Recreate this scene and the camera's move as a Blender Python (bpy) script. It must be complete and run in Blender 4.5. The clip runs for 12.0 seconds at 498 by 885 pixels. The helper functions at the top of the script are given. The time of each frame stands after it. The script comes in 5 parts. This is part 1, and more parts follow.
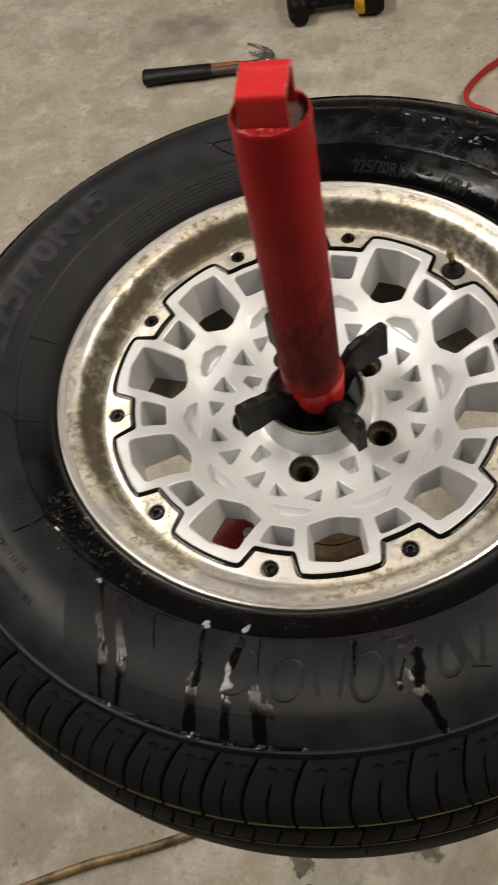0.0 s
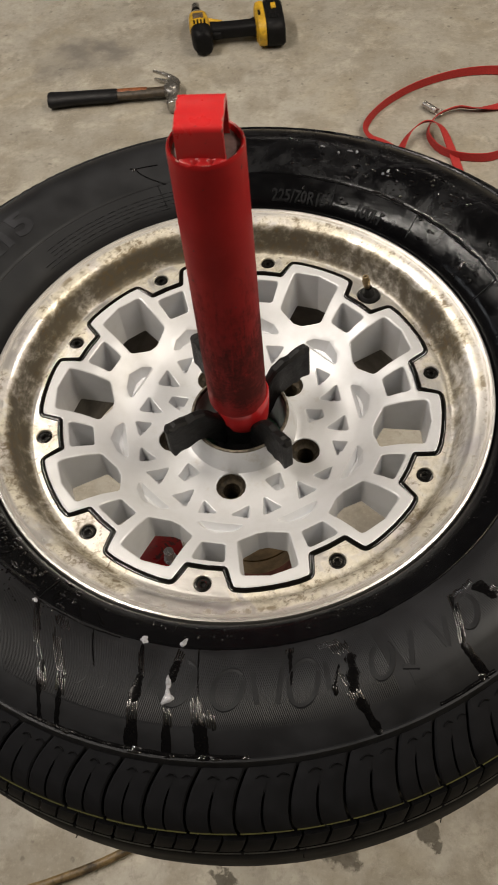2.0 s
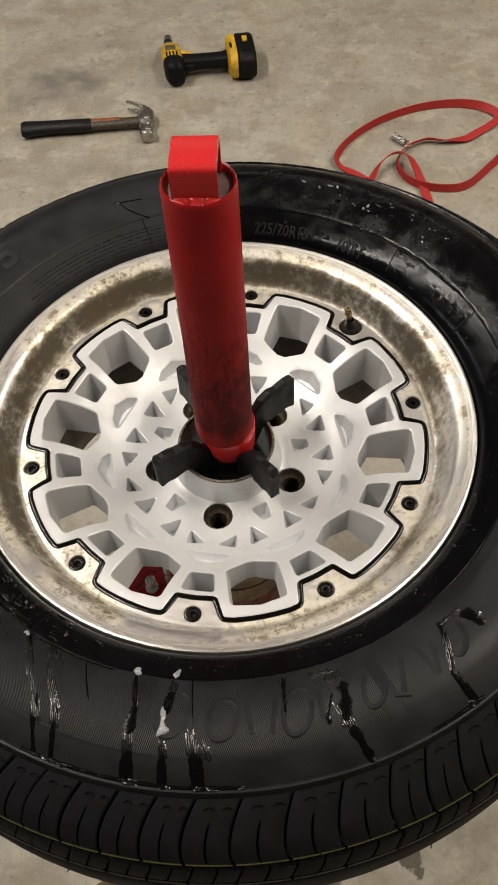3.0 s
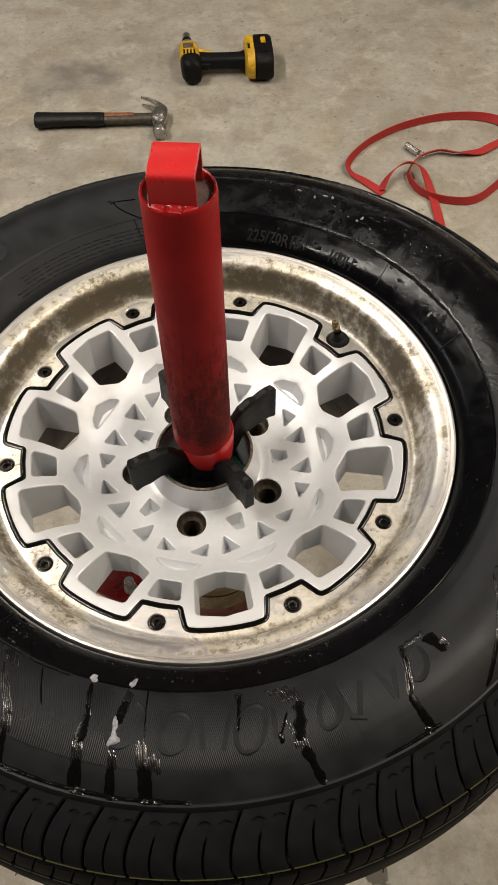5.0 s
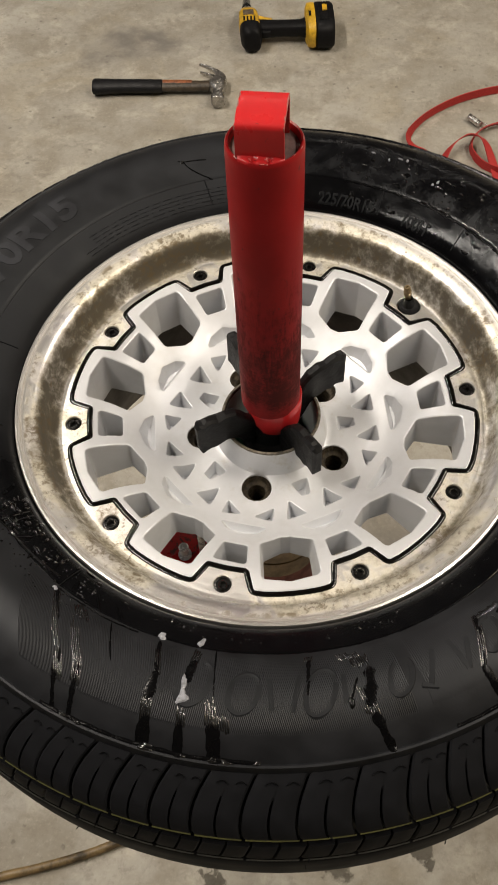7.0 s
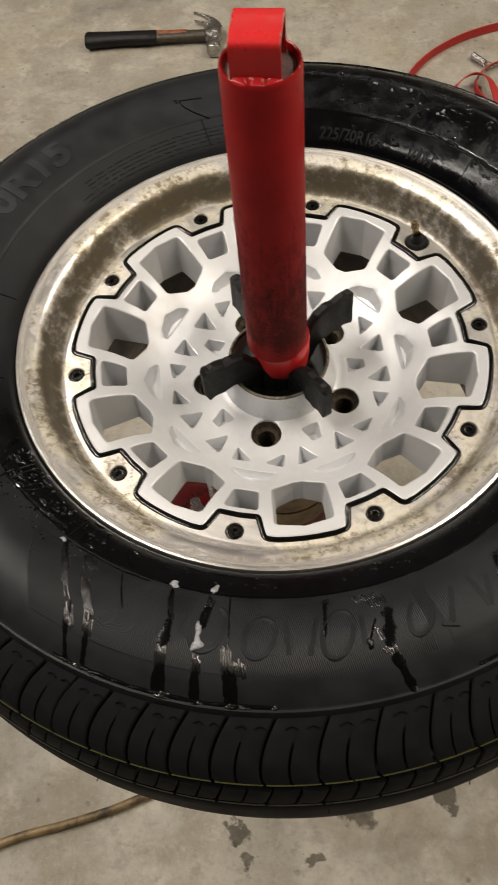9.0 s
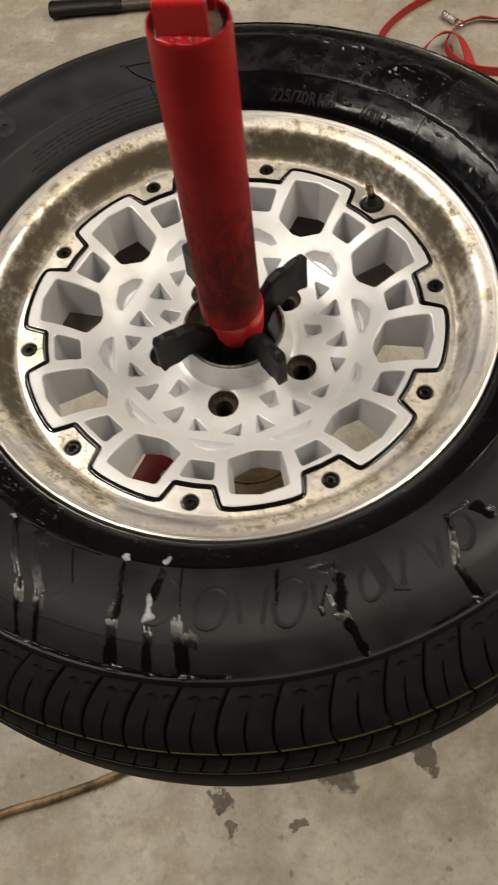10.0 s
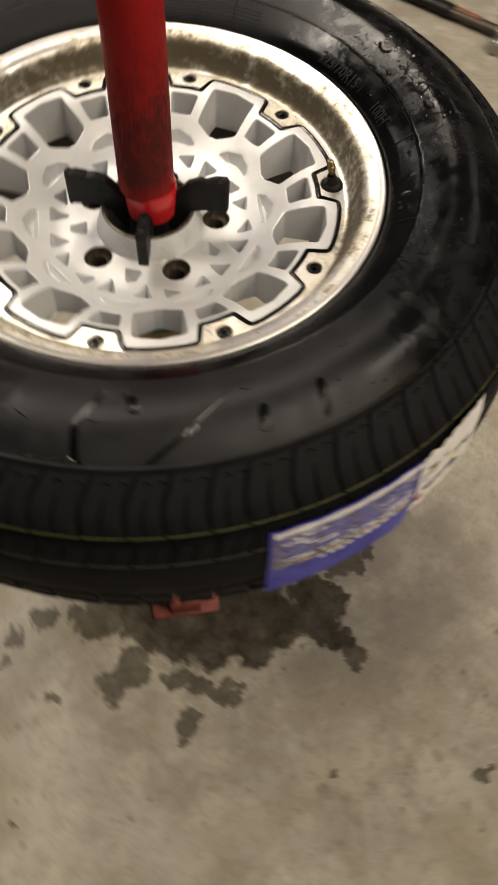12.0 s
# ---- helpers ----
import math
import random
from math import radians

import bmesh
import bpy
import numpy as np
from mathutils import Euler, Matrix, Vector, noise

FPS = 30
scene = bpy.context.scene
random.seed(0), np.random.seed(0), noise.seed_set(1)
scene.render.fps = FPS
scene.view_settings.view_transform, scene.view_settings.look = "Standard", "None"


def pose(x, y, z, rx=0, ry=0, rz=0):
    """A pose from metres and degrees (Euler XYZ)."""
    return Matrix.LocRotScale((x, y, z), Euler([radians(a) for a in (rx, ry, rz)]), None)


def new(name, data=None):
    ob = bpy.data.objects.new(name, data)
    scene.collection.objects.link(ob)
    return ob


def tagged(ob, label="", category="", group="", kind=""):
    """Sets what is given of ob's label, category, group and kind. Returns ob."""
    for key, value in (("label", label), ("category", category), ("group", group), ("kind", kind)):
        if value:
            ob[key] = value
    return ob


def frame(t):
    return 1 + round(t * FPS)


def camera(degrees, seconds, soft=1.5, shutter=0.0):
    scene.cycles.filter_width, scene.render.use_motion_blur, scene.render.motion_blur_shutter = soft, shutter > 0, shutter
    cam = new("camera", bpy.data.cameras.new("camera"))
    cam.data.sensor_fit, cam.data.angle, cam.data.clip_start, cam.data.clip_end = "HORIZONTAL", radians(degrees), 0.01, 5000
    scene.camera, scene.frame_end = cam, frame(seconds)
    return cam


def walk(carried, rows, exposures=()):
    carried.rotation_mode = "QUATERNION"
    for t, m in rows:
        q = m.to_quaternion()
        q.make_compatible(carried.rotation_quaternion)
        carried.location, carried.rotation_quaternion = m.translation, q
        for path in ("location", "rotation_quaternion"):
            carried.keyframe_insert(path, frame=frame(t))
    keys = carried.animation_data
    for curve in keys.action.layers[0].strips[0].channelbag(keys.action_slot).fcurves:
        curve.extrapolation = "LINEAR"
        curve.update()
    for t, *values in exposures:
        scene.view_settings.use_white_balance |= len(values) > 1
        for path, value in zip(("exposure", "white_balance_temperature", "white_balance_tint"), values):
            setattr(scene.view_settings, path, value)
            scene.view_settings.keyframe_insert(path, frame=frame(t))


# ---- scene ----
cam = camera(31.51, 12.0, soft=1.0, shutter=0.5)
PATH = [
    (0.0, 0.0705, -0.4280, 1.2815, 32.47, 8.85, 4.29),
    (0.5, 0.0139, -0.4447, 1.2893, 32.82, 6.31, 6.12),
    (1.0, -0.0194, -0.4456, 1.2889, 33.29, 3.45, 4.70),
    (1.5, -0.0083, -0.4471, 1.2901, 33.43, 2.96, 3.74),
    (2.0, 0.0499, -0.4417, 1.2980, 33.47, 3.79, 0.15),
    (2.5, 0.0510, -0.4403, 1.3050, 34.06, 3.23, -0.83),
    (3.0, 0.0348, -0.4422, 1.3095, 34.93, 2.28, -1.33),
    (3.2, 0.0329, -0.4394, 1.3084, 35.32, 1.88, -1.57),
    (5.0, 0.0591, -0.4315, 1.3086, 34.95, 0.86, 1.44),
    (5.5, 0.0463, -0.4321, 1.2992, 33.88, 1.27, 2.97),
    (6.0, 0.0303, -0.4379, 1.3035, 34.04, 0.92, 4.60),
    (6.5, 0.0200, -0.4411, 1.3003, 34.58, 1.22, 4.90),
    (7.0, 0.0350, -0.4371, 1.2951, 33.61, 1.99, 4.25),
    (8.8, 0.0313, -0.4428, 1.2796, 31.51, 4.07, 3.48),
    (9.0, 0.0363, -0.4398, 1.2725, 31.16, 3.73, 2.88),
    (9.5, 0.0399, -0.4417, 1.2715, 30.32, 3.18, 1.50),
    (10.0, 0.0645, -0.4376, 1.2639, 29.25, 4.25, 1.09),
    (10.2, 0.0952, -0.4375, 1.2580, 28.47, 5.20, 2.13),
    (10.5, 0.1205, -0.4354, 1.2339, 27.28, 6.35, 5.81),
    (10.7, 0.1353, -0.4656, 1.2346, 26.85, 7.30, 8.61),
    (11.0, 0.1497, -0.5274, 1.2412, 27.78, 5.43, 9.72),
    (11.2, 0.1636, -0.5523, 1.2300, 29.02, 2.10, 11.61),
    (11.5, 0.2382, -0.5310, 1.2443, 30.21, 0.37, 17.01),
    (11.7, 0.3034, -0.4914, 1.2434, 31.89, 1.30, 23.50),
    (12.0, 0.4233, -0.4236, 1.2557, 30.97, -1.79, 37.99),
]
walk(cam, [(t, pose(*row)) for t, *row in PATH],
     exposures=((0.0, -0.06, 6470, 10), (1.2, -0.06, 6470, 10), (4.9, 0.04, 6470, 10), (9.3, 0.0, 6470, 10), (10.6, -0.05, 6820, 10), (12.0, -0.11, 6900, 10)))
# == end of path

# ------------------------------------------------------------------ light
world = bpy.data.worlds.new("garage_world")
world.use_nodes = True
scene.world = world
world.node_tree.nodes["Background"].inputs[0].default_value = (1.0, 0.9, 0.78, 1)
world.node_tree.nodes["Background"].inputs[1].default_value = 0.008


def tube_or_fill_light(x, y, z, length, width, power, along_y=True, warm=(1.0, 0.900, 0.780)):
    data = bpy.data.lights.new("tube_or_fill_light", "AREA")
    data.shape = "RECTANGLE"
    data.size, data.size_y = (width, length) if along_y else (length, width)
    data.energy, data.color = power, warm
    ob = new("tube_or_fill_light", data)
    ob.location = (x, y, z)
    return ob


tube_or_fill_light(-1.40, 0.40, 3.05, 2.6, 0.16, 97)
tube_or_fill_light(1.7, 0.35, 3.05, 2.4, 0.16, 74)
# broad cool fill, standing in for soft light from the left
tube_or_fill_light(-3.8, 1.7, 3.05, 2.4, 0.45, 30, warm=(0.98, 0.96, 0.97))
tube_or_fill_light(0.3, 3.6, 3.05, 2.4, 0.16, 9, along_y=False)
# unseen warm fill, added to brighten the label and the right side
tube_or_fill_light(3.3, 0.2, 3.05, 2.4, 0.16, 62, warm=(1.0, 0.82, 0.55))


# -------------------------------------------------------------- materials
class Mat:
    """A small builder for node materials."""

    def __init__(self, name, color=(0.5, 0.5, 0.5), rough=0.5, metal=0.0, **extra):
        self.m = bpy.data.materials.new(name)
        self.m.use_nodes = True
        self.t = self.m.node_tree
        self.b = self.t.nodes["Principled BSDF"]
        self.put(self.b.inputs["Base Color"], color)
        self.put(self.b.inputs["Roughness"], rough)
        self.put(self.b.inputs["Metallic"], metal)
        for k, v in extra.items():
            self.put(self.b.inputs[k.replace("_", " ")], v)
        self._co = None

    def put(self, socket, v):
        if isinstance(v, bpy.types.NodeSocket):
            self.t.links.new(v, socket)
        elif isinstance(v, (tuple, list)):
            socket.default_value = (*v, 1.0) if len(socket.default_value) == 4 and len(v) == 3 else v
        else:
            socket.default_value = v

    def node(self, kind, **ins):
        n = self.t.nodes.new(kind)
        for k, v in ins.items():
            self.put(n.inputs[int(k[1:])] if k[0] == "i" and k[1:].isdigit() else n.inputs[k.replace("_", " ")], v)
        return n

    def co(self):
        if self._co is None:
            self._co = self.t.nodes.new("ShaderNodeTexCoord").outputs["Object"]
        return self._co

    def math(self, op, a, b=0.0, c=0.0):
        n = self.t.nodes.new("ShaderNodeMath")
        n.operation = op
        self.put(n.inputs[0], a), self.put(n.inputs[1], b), self.put(n.inputs[2], c)
        return n.outputs[0]

    def vec(self, op, a, b):
        n = self.t.nodes.new("ShaderNodeVectorMath")
        n.operation = op
        self.put(n.inputs[0], a), self.put(n.inputs[1], b)
        return n.outputs["Value"] if op in ("DISTANCE", "LENGTH", "DOT_PRODUCT") else n.outputs[0]

    def noise(self, scale, detail=4.0, rough=0.55, at=None, color=False, warp=0.0):
        n = self.node("ShaderNodeTexNoise", Vector=at if at is not None else self.co(), Scale=scale, Detail=detail, Roughness=rough, Distortion=warp)
        return n.outputs["Color" if color else "Fac"]

    def voronoi(self, scale, at=None, feature="F1"):
        n = self.node("ShaderNodeTexVoronoi", Vector=at if at is not None else self.co(), Scale=scale)
        n.feature = feature
        return n.outputs["Distance"]

    def step(self, v, lo, hi, to0=0.0, to1=1.0):
        n = self.node("ShaderNodeMapRange", i0=v, i1=lo, i2=hi, i3=to0, i4=to1)
        n.interpolation_type = "SMOOTHSTEP"
        return n.outputs[0]

    def mix(self, f, a, b):
        n = self.t.nodes.new("ShaderNodeMix")
        n.data_type = "RGBA"
        self.put(n.inputs[0], f), self.put(n.inputs[6], a), self.put(n.inputs[7], b)
        return n.outputs[2]

    def scaled(self, x, y, z, at=None):
        return self.vec("MULTIPLY", at if at is not None else self.co(), (x, y, z))

    def split(self, at=None):
        return self.node("ShaderNodeSeparateXYZ", i0=at if at is not None else self.co()).outputs

    def set(self, **ins):
        for k, v in ins.items():
            self.put(self.b.inputs[k.replace("_", " ")], v)
        return self

    def bump(self, height, strength=0.3, distance=0.001):
        n = self.node("ShaderNodeBump", Height=height, Strength=strength, Distance=distance)
        self.t.links.new(n.outputs[0], self.b.inputs["Normal"])
        return self

    def random(self):
        return self.t.nodes.new("ShaderNodeObjectInfo").outputs["Random"]


def concrete():
    k = Mat("stained_concrete")
    big, mid, fine = k.noise(1.3, 4, 0.6), k.noise(9, 6, 0.60, warp=0.25), k.noise(70, 6, 0.75)
    col = k.mix(k.step(big, 0.35, 0.68), (0.290, 0.271, 0.232), (0.392, 0.374, 0.330))
    col = k.mix(k.step(mid, 0.38, 0.66, 0.0, 0.70), col, (0.215, 0.190, 0.148))
    col = k.mix(k.step(k.noise(13, 7, 0.7, warp=0.3), 0.48, 0.72, 0.0, 0.60), col, (0.50, 0.47, 0.40))
    col = k.mix(k.step(k.noise(4.2, 5, 0.65, warp=0.8), 0.48, 0.66, 0.0, 0.34), col, (0.335, 0.29, 0.205))
    col = k.mix(k.step(fine, 0.44, 0.74, 0.0, 0.48), col, (0.18, 0.160, 0.128))
    col = k.mix(k.step(k.noise(45, 5, 0.7), 0.55, 0.70, 0.0, 0.42), col, (0.16, 0.143, 0.113))
    col = k.mix(k.step(k.noise(160, 4, 0.7), 0.50, 0.74, 0.0, 0.25), col, (0.50, 0.47, 0.40))
    smudge = k.math("MULTIPLY", k.step(k.noise(21, 5, 0.62, warp=0.3), 0.54, 0.68), k.step(k.noise(3.1, 3), 0.42, 0.62))
    col = k.mix(k.math("MULTIPLY", smudge, 0.42), col, (0.125, 0.112, 0.092))
    specks = k.math("MULTIPLY", k.step(k.voronoi(30, at=k.vec("ADD", k.co(), k.vec("MULTIPLY", k.noise(60, 3, color=True), (0.012, 0.012, 0.0)))), 0.07, 0.15, 1.0, 0.0), k.step(k.noise(11, 3), 0.45, 0.55))
    col = k.mix(k.math("MULTIPLY", specks, 0.5), col, (0.07, 0.06, 0.05))
    # old oil stain beside the hammer, smears further off, and a broad dark patch under the tyre
    warp = k.vec("ADD", k.co(), k.vec("MULTIPLY", k.vec("SUBTRACT", k.noise(9, 4, 0.6, color=True), (0.5, 0.5, 0.5)), (0.16, 0.16, 0.0)))
    dark_patch = 0.0
    for x, y, r in ((-0.50, 1.60, 0.10), (-0.40, 1.62, 0.07), (0.55, 2.05, 0.13), (-0.25, 2.2, 0.12), (0.25, 0.10, 0.24)):
        dark_patch = k.math("MAXIMUM", dark_patch, k.step(k.vec("DISTANCE", warp, (x, y, 0)), r * 0.35, r * 1.15, 1.0, 0.0))
    col = k.mix(k.math("MULTIPLY", dark_patch, k.step(mid, 0.3, 0.6, 0.3, 0.85)), col, (0.135, 0.125, 0.115))
    # water that dripped from the tyre, its core painted darker for the wheel's shadow
    shift = k.vec("MULTIPLY", k.vec("SUBTRACT", k.noise(27, 5, 0.60, color=True), (0.5, 0.5, 0.5)), (0.075, 0.075, 0.0))
    wetco = k.vec("ADD", k.co(), shift)
    drops = ((0.236, 0.045, 0.046), (0.262, 0.010, 0.036), (0.222, -0.022, 0.044), (0.200, -0.070, 0.044), (0.163, -0.098, 0.048), (0.118, -0.128, 0.046), (0.075, -0.120, 0.060),
             (0.14, -0.03, 0.085), (0.08, -0.06, 0.07), (0.303, 0.012, 0.023), (0.332, 0.008, 0.020), (0.250, 0.060, 0.030), (0.068, -0.152, 0.036), (0.01, -0.16, 0.045),
             (0.006, -0.205, 0.026), (0.085, -0.197, 0.022), (0.088, -0.238, 0.030), (0.100, -0.215, 0.024), (0.150, -0.180, 0.020), (0.182, -0.169, 0.019), (0.204, -0.160, 0.013),
             (0.228, -0.153, 0.021), (0.203, -0.214, 0.018), (0.216, -0.236, 0.013), (-0.059, -0.235, 0.018), (-0.025, -0.20, 0.016), (-0.075, -0.285, 0.016), (0.246, 0.120, 0.020),
             (0.253, 0.152, 0.017), (0.235, 0.106, 0.020), (0.402, -0.146, 0.008), (0.563, -0.019, 0.011), (0.03, -0.31, 0.011), (-0.049, -0.315, 0.015), (0.109, -0.460, 0.007))
    wet = 0.0
    for x, y, r in drops:
        wet = k.math("MAXIMUM", wet, k.step(k.vec("DISTANCE", wetco, (x, y, 0)), r * 0.74, r * 1.06, 1.0, 0.0))
    soak_shade = 0.0
    for x, y, r in drops[:10]:
        soak_shade = k.math("MAXIMUM", soak_shade, k.step(k.vec("DISTANCE", wetco, (x, y, 0)), r * 0.80, r * 1.08, 1.0, 0.0))
    damp = k.math("MULTIPLY", wet, k.step(k.noise(34, 5, 0.7), 0.30, 0.70, 1.0, 0.80))
    col = k.mix(k.math("MULTIPLY", damp, k.math("ADD", 0.82, k.math("MULTIPLY", soak_shade, 0.18))), col, k.vec("MULTIPLY", col, (0.105, 0.094, 0.074)))
    k.set(Base_Color=col, Roughness=k.math("SUBTRACT", k.step(mid, 0.3, 0.7, 0.52, 0.72), k.math("MULTIPLY", wet, 0.2)), Specular_IOR_Level=k.math("SUBTRACT", 0.35, k.math("MULTIPLY", wet, 0.22)))
    h = k.math("ADD", k.math("MULTIPLY", fine, 0.5), k.math("MULTIPLY", mid, 1.2))
    return k.bump(h, 0.25, 0.002).m


def rubber(name="tyre_rubber", wetness=True, base=0.0072, gloss=0.22, dull=0.0):
    """Black rubber; angles and radii about the wheel's axis place the wet areas."""
    k = Mat(name)
    fine, mid = k.noise(420, 3), k.noise(34, 5, 0.6)
    col = k.mix(k.step(mid, 0.35, 0.75), tuple(base * c for c in (0.80, 0.82, 0.95)), tuple(base * c for c in (1.35, 1.40, 1.65)))
    col = k.mix(k.step(k.noise(9, 4, 0.7, warp=1.0), 0.58, 0.75, 0.0, 0.5), col, (base * 2.1, base * 2.2, base * 2.5))
    rough = k.step(mid, 0.3, 0.7, 0.42 + dull, 0.56 + dull)
    wet = 0.0
    if wetness:
        x, y, z = k.split()
        r = k.math("SQRT", k.math("ADD", k.math("MULTIPLY", x, x), k.math("MULTIPLY", y, y)))
        rough = k.math("ADD", rough, k.step(r, 0.231, 0.239, 0.12, 0.0))
        blot = k.noise(30, 5, 0.65, warp=1.2)
        ring = k.math("ADD", k.step(r, 0.233, 0.239, 1.0, 0.0), k.math("MULTIPLY", k.math("SUBTRACT", blot, 0.5), 0.9))
        # the far right quarter was wiped with soapy water
        quarter = k.step(k.math("ADD", k.math("MULTIPLY", x, 0.72), k.math("MULTIPLY", y, 0.69)), 0.13, 0.20)
        quarter = k.math("MULTIPLY", quarter, k.step(k.noise(19, 6, 0.7, warp=1.0), 0.38, 0.58, 0.5, 1.0))
        near = k.step(k.math("ADD", k.math("MULTIPLY", x, 0.62), k.math("MULTIPLY", y, -0.78)), -0.12, -0.03)
        far = k.step(k.math("ADD", k.math("MULTIPLY", x, 0.85), k.math("MULTIPLY", y, 0.52)), 0.06, 0.13)
        damp = k.math("MULTIPLY", k.step(ring, 0.42, 0.6), near)
        wet = k.math("MINIMUM", k.math("MAXIMUM", k.math("MULTIPLY", k.step(ring, 0.42, 0.6), far), quarter), 1.0)
        col = k.mix(k.math("MULTIPLY", k.math("MAXIMUM", wet, damp), 0.9), col, (0.0018, 0.0018, 0.0022))
        gloss = k.math("SUBTRACT", gloss, k.math("MULTIPLY", damp, 0.06))
        rough = k.mix(k.math("MULTIPLY", damp, 0.9), rough, k.step(k.noise(80, 3), 0.35, 0.65, 0.10, 0.22))
        rough = k.mix(wet, rough, k.step(k.noise(60, 3), 0.35, 0.65, 0.10, 0.24))
    k.set(Specular_Tint=(0.92, 0.96, 1.0, 1.0), Base_Color=col, Roughness=rough, Specular_IOR_Level=k.math("SUBTRACT", gloss, k.math("MULTIPLY", wet, 0.10)))
    relief = k.math("ADD", k.math("MULTIPLY", fine, 0.4), mid)
    if wetness:
        relief = k.math("ADD", relief, k.math("MULTIPLY", wet, k.math("MULTIPLY", k.noise(95, 4, 0.6, warp=0.8), 1.5)))
    return k.bump(relief, 0.22, 0.0006).m


def silver_paint():
    k = Mat("silver_wheel_paint", metal=0.32)
    n, g = k.noise(24, 5, 0.6), k.noise(900, 2)
    col = k.mix(k.step(n, 0.4, 0.75), (0.575, 0.588, 0.612), (0.505, 0.515, 0.528))
    x, y, z = k.split()
    r = k.math("SQRT", k.math("ADD", k.math("MULTIPLY", x, x), k.math("MULTIPLY", y, y)))
    dirt = k.math("MULTIPLY", k.step(k.noise(46, 5, 0.7), 0.52, 0.72), k.step(r, 0.06, 0.085, 1.0, 0.15))
    col = k.mix(k.math("MULTIPLY", dirt, 0.45), col, (0.36, 0.32, 0.24))
    k.set(Base_Color=col, Roughness=k.step(n, 0.3, 0.7, 0.40, 0.52))
    return k.bump(g, 0.05, 0.0003).m


def lip_metal():
    k = Mat("stained_polished_lip")
    x, y, z = k.split()
    r = k.math("SQRT", k.math("ADD", k.math("MULTIPLY", x, x), k.math("MULTIPLY", y, y)))
    fine = k.noise(260, 5, 0.75)
    ring = k.node("ShaderNodeCombineXYZ", X=k.math("MULTIPLY", x, 46.0), Y=k.math("MULTIPLY", y, 46.0), Z=k.math("MULTIPLY", r, 520.0)).outputs[0]
    streak = k.noise(1.0, 7, 0.72, at=ring)
    blotch, cloud = k.noise(44, 5, 0.66, warp=0.7), k.noise(13, 4, 0.55, warp=0.5)
    grain = k.noise(130, 6, 0.72)
    face = k.step(r, 0.1990, 0.2030, 1.0, 0.12)
    # yellowed lacquer in soft blotches, with lilac-grey bare patches between
    col = k.mix(k.step(streak, 0.32, 0.68), (0.85, 0.84, 0.825), (0.75, 0.735, 0.705))
    lacquer = k.math("MULTIPLY", k.step(k.math("ADD", cloud, k.math("MULTIPLY", k.math("SUBTRACT", blotch, 0.5), 0.7)), 0.38, 0.54), face)
    col = k.mix(k.math("MULTIPLY", lacquer, 0.58), col, (0.64, 0.585, 0.43))
    lilac = k.math("MULTIPLY", k.step(k.noise(19, 3, 0.5, at=k.vec("ADD", k.co(), (0.7, 0.2, 0.0)), warp=0.4), 0.54, 0.64), face)
    col = k.mix(k.math("MULTIPLY", lilac, 0.55), col, (0.60, 0.585, 0.62))
    # brown brake dust, thick on the inner slope of one half, thin flecks elsewhere; the slope's dark reflection is
    # painted in with it
    band = k.math("MULTIPLY", k.step(r, 0.1765, 0.1810, 0.0, 1.0), k.step(r, 0.1875, 0.1950, 1.0, 0.0))
    half = k.step(k.math("ADD", y, k.math("MULTIPLY", x, -0.45)), -0.12, 0.03, 0.50, 1.0)
    rough_edge = k.math("ADD", k.math("MULTIPLY", k.math("SUBTRACT", blotch, 0.5), 1.5), k.math("ADD", k.math("MULTIPLY", k.math("SUBTRACT", cloud, 0.5), 1.3), k.math("MULTIPLY", k.math("SUBTRACT", grain, 0.5), 1.5)))
    cover = k.math("ADD", k.math("MULTIPLY", k.math("MULTIPLY", band, half), 0.85), rough_edge)
    film = k.math("MULTIPLY", k.step(cover, -0.12, 0.66), face)
    dark = k.math("MULTIPLY", k.step(cover, 0.34, 0.95), face)
    col = k.mix(k.math("MULTIPLY", film, 0.72), col, (0.185, 0.156, 0.100))
    col = k.mix(k.math("MULTIPLY", dark, 0.82), col, (0.055, 0.044, 0.027))
    fleck = k.math("MULTIPLY", k.step(k.math("ADD", k.noise(170, 6, 0.72, warp=0.4), k.math("MULTIPLY", k.math("SUBTRACT", cloud, 0.5), 0.7)), 0.55, 0.70), face)
    rust = k.math("MULTIPLY", k.math("MULTIPLY", k.step(r, 0.1965, 0.1990), k.step(r, 0.2015, 0.2032, 1.0, 0.0)), k.step(k.math("ADD", k.math("MULTIPLY", grain, 0.5), k.math("MULTIPLY", blotch, 0.5)), 0.50, 0.60))
    line = k.math("MULTIPLY", k.math("MULTIPLY", k.step(r, 0.2026, 0.2034), k.step(r, 0.2044, 0.2052, 1.0, 0.0)), k.step(streak, 0.36, 0.6, 0.25, 0.75))
    spots = k.math("MAXIMUM", k.math("MAXIMUM", fleck, k.math("MULTIPLY", rust, 0.85)), line)
    col = k.mix(k.math("MULTIPLY", spots, 0.80), col, (0.13, 0.094, 0.048))
    grime = k.math("MAXIMUM", k.math("MAXIMUM", film, spots), k.math("MULTIPLY", lacquer, 0.6))
    rough = k.math("ADD", k.step(streak, 0.3, 0.7, 0.27, 0.40), k.math("MULTIPLY", grime, 0.22))
    k.set(Base_Color=col, Roughness=rough, Metallic=k.math("SUBTRACT", 0.92, k.math("MULTIPLY", grime, 0.50)))
    return k.bump(k.math("ADD", grain, k.math("MULTIPLY", fine, 0.5)), 0.14, 0.0005).m


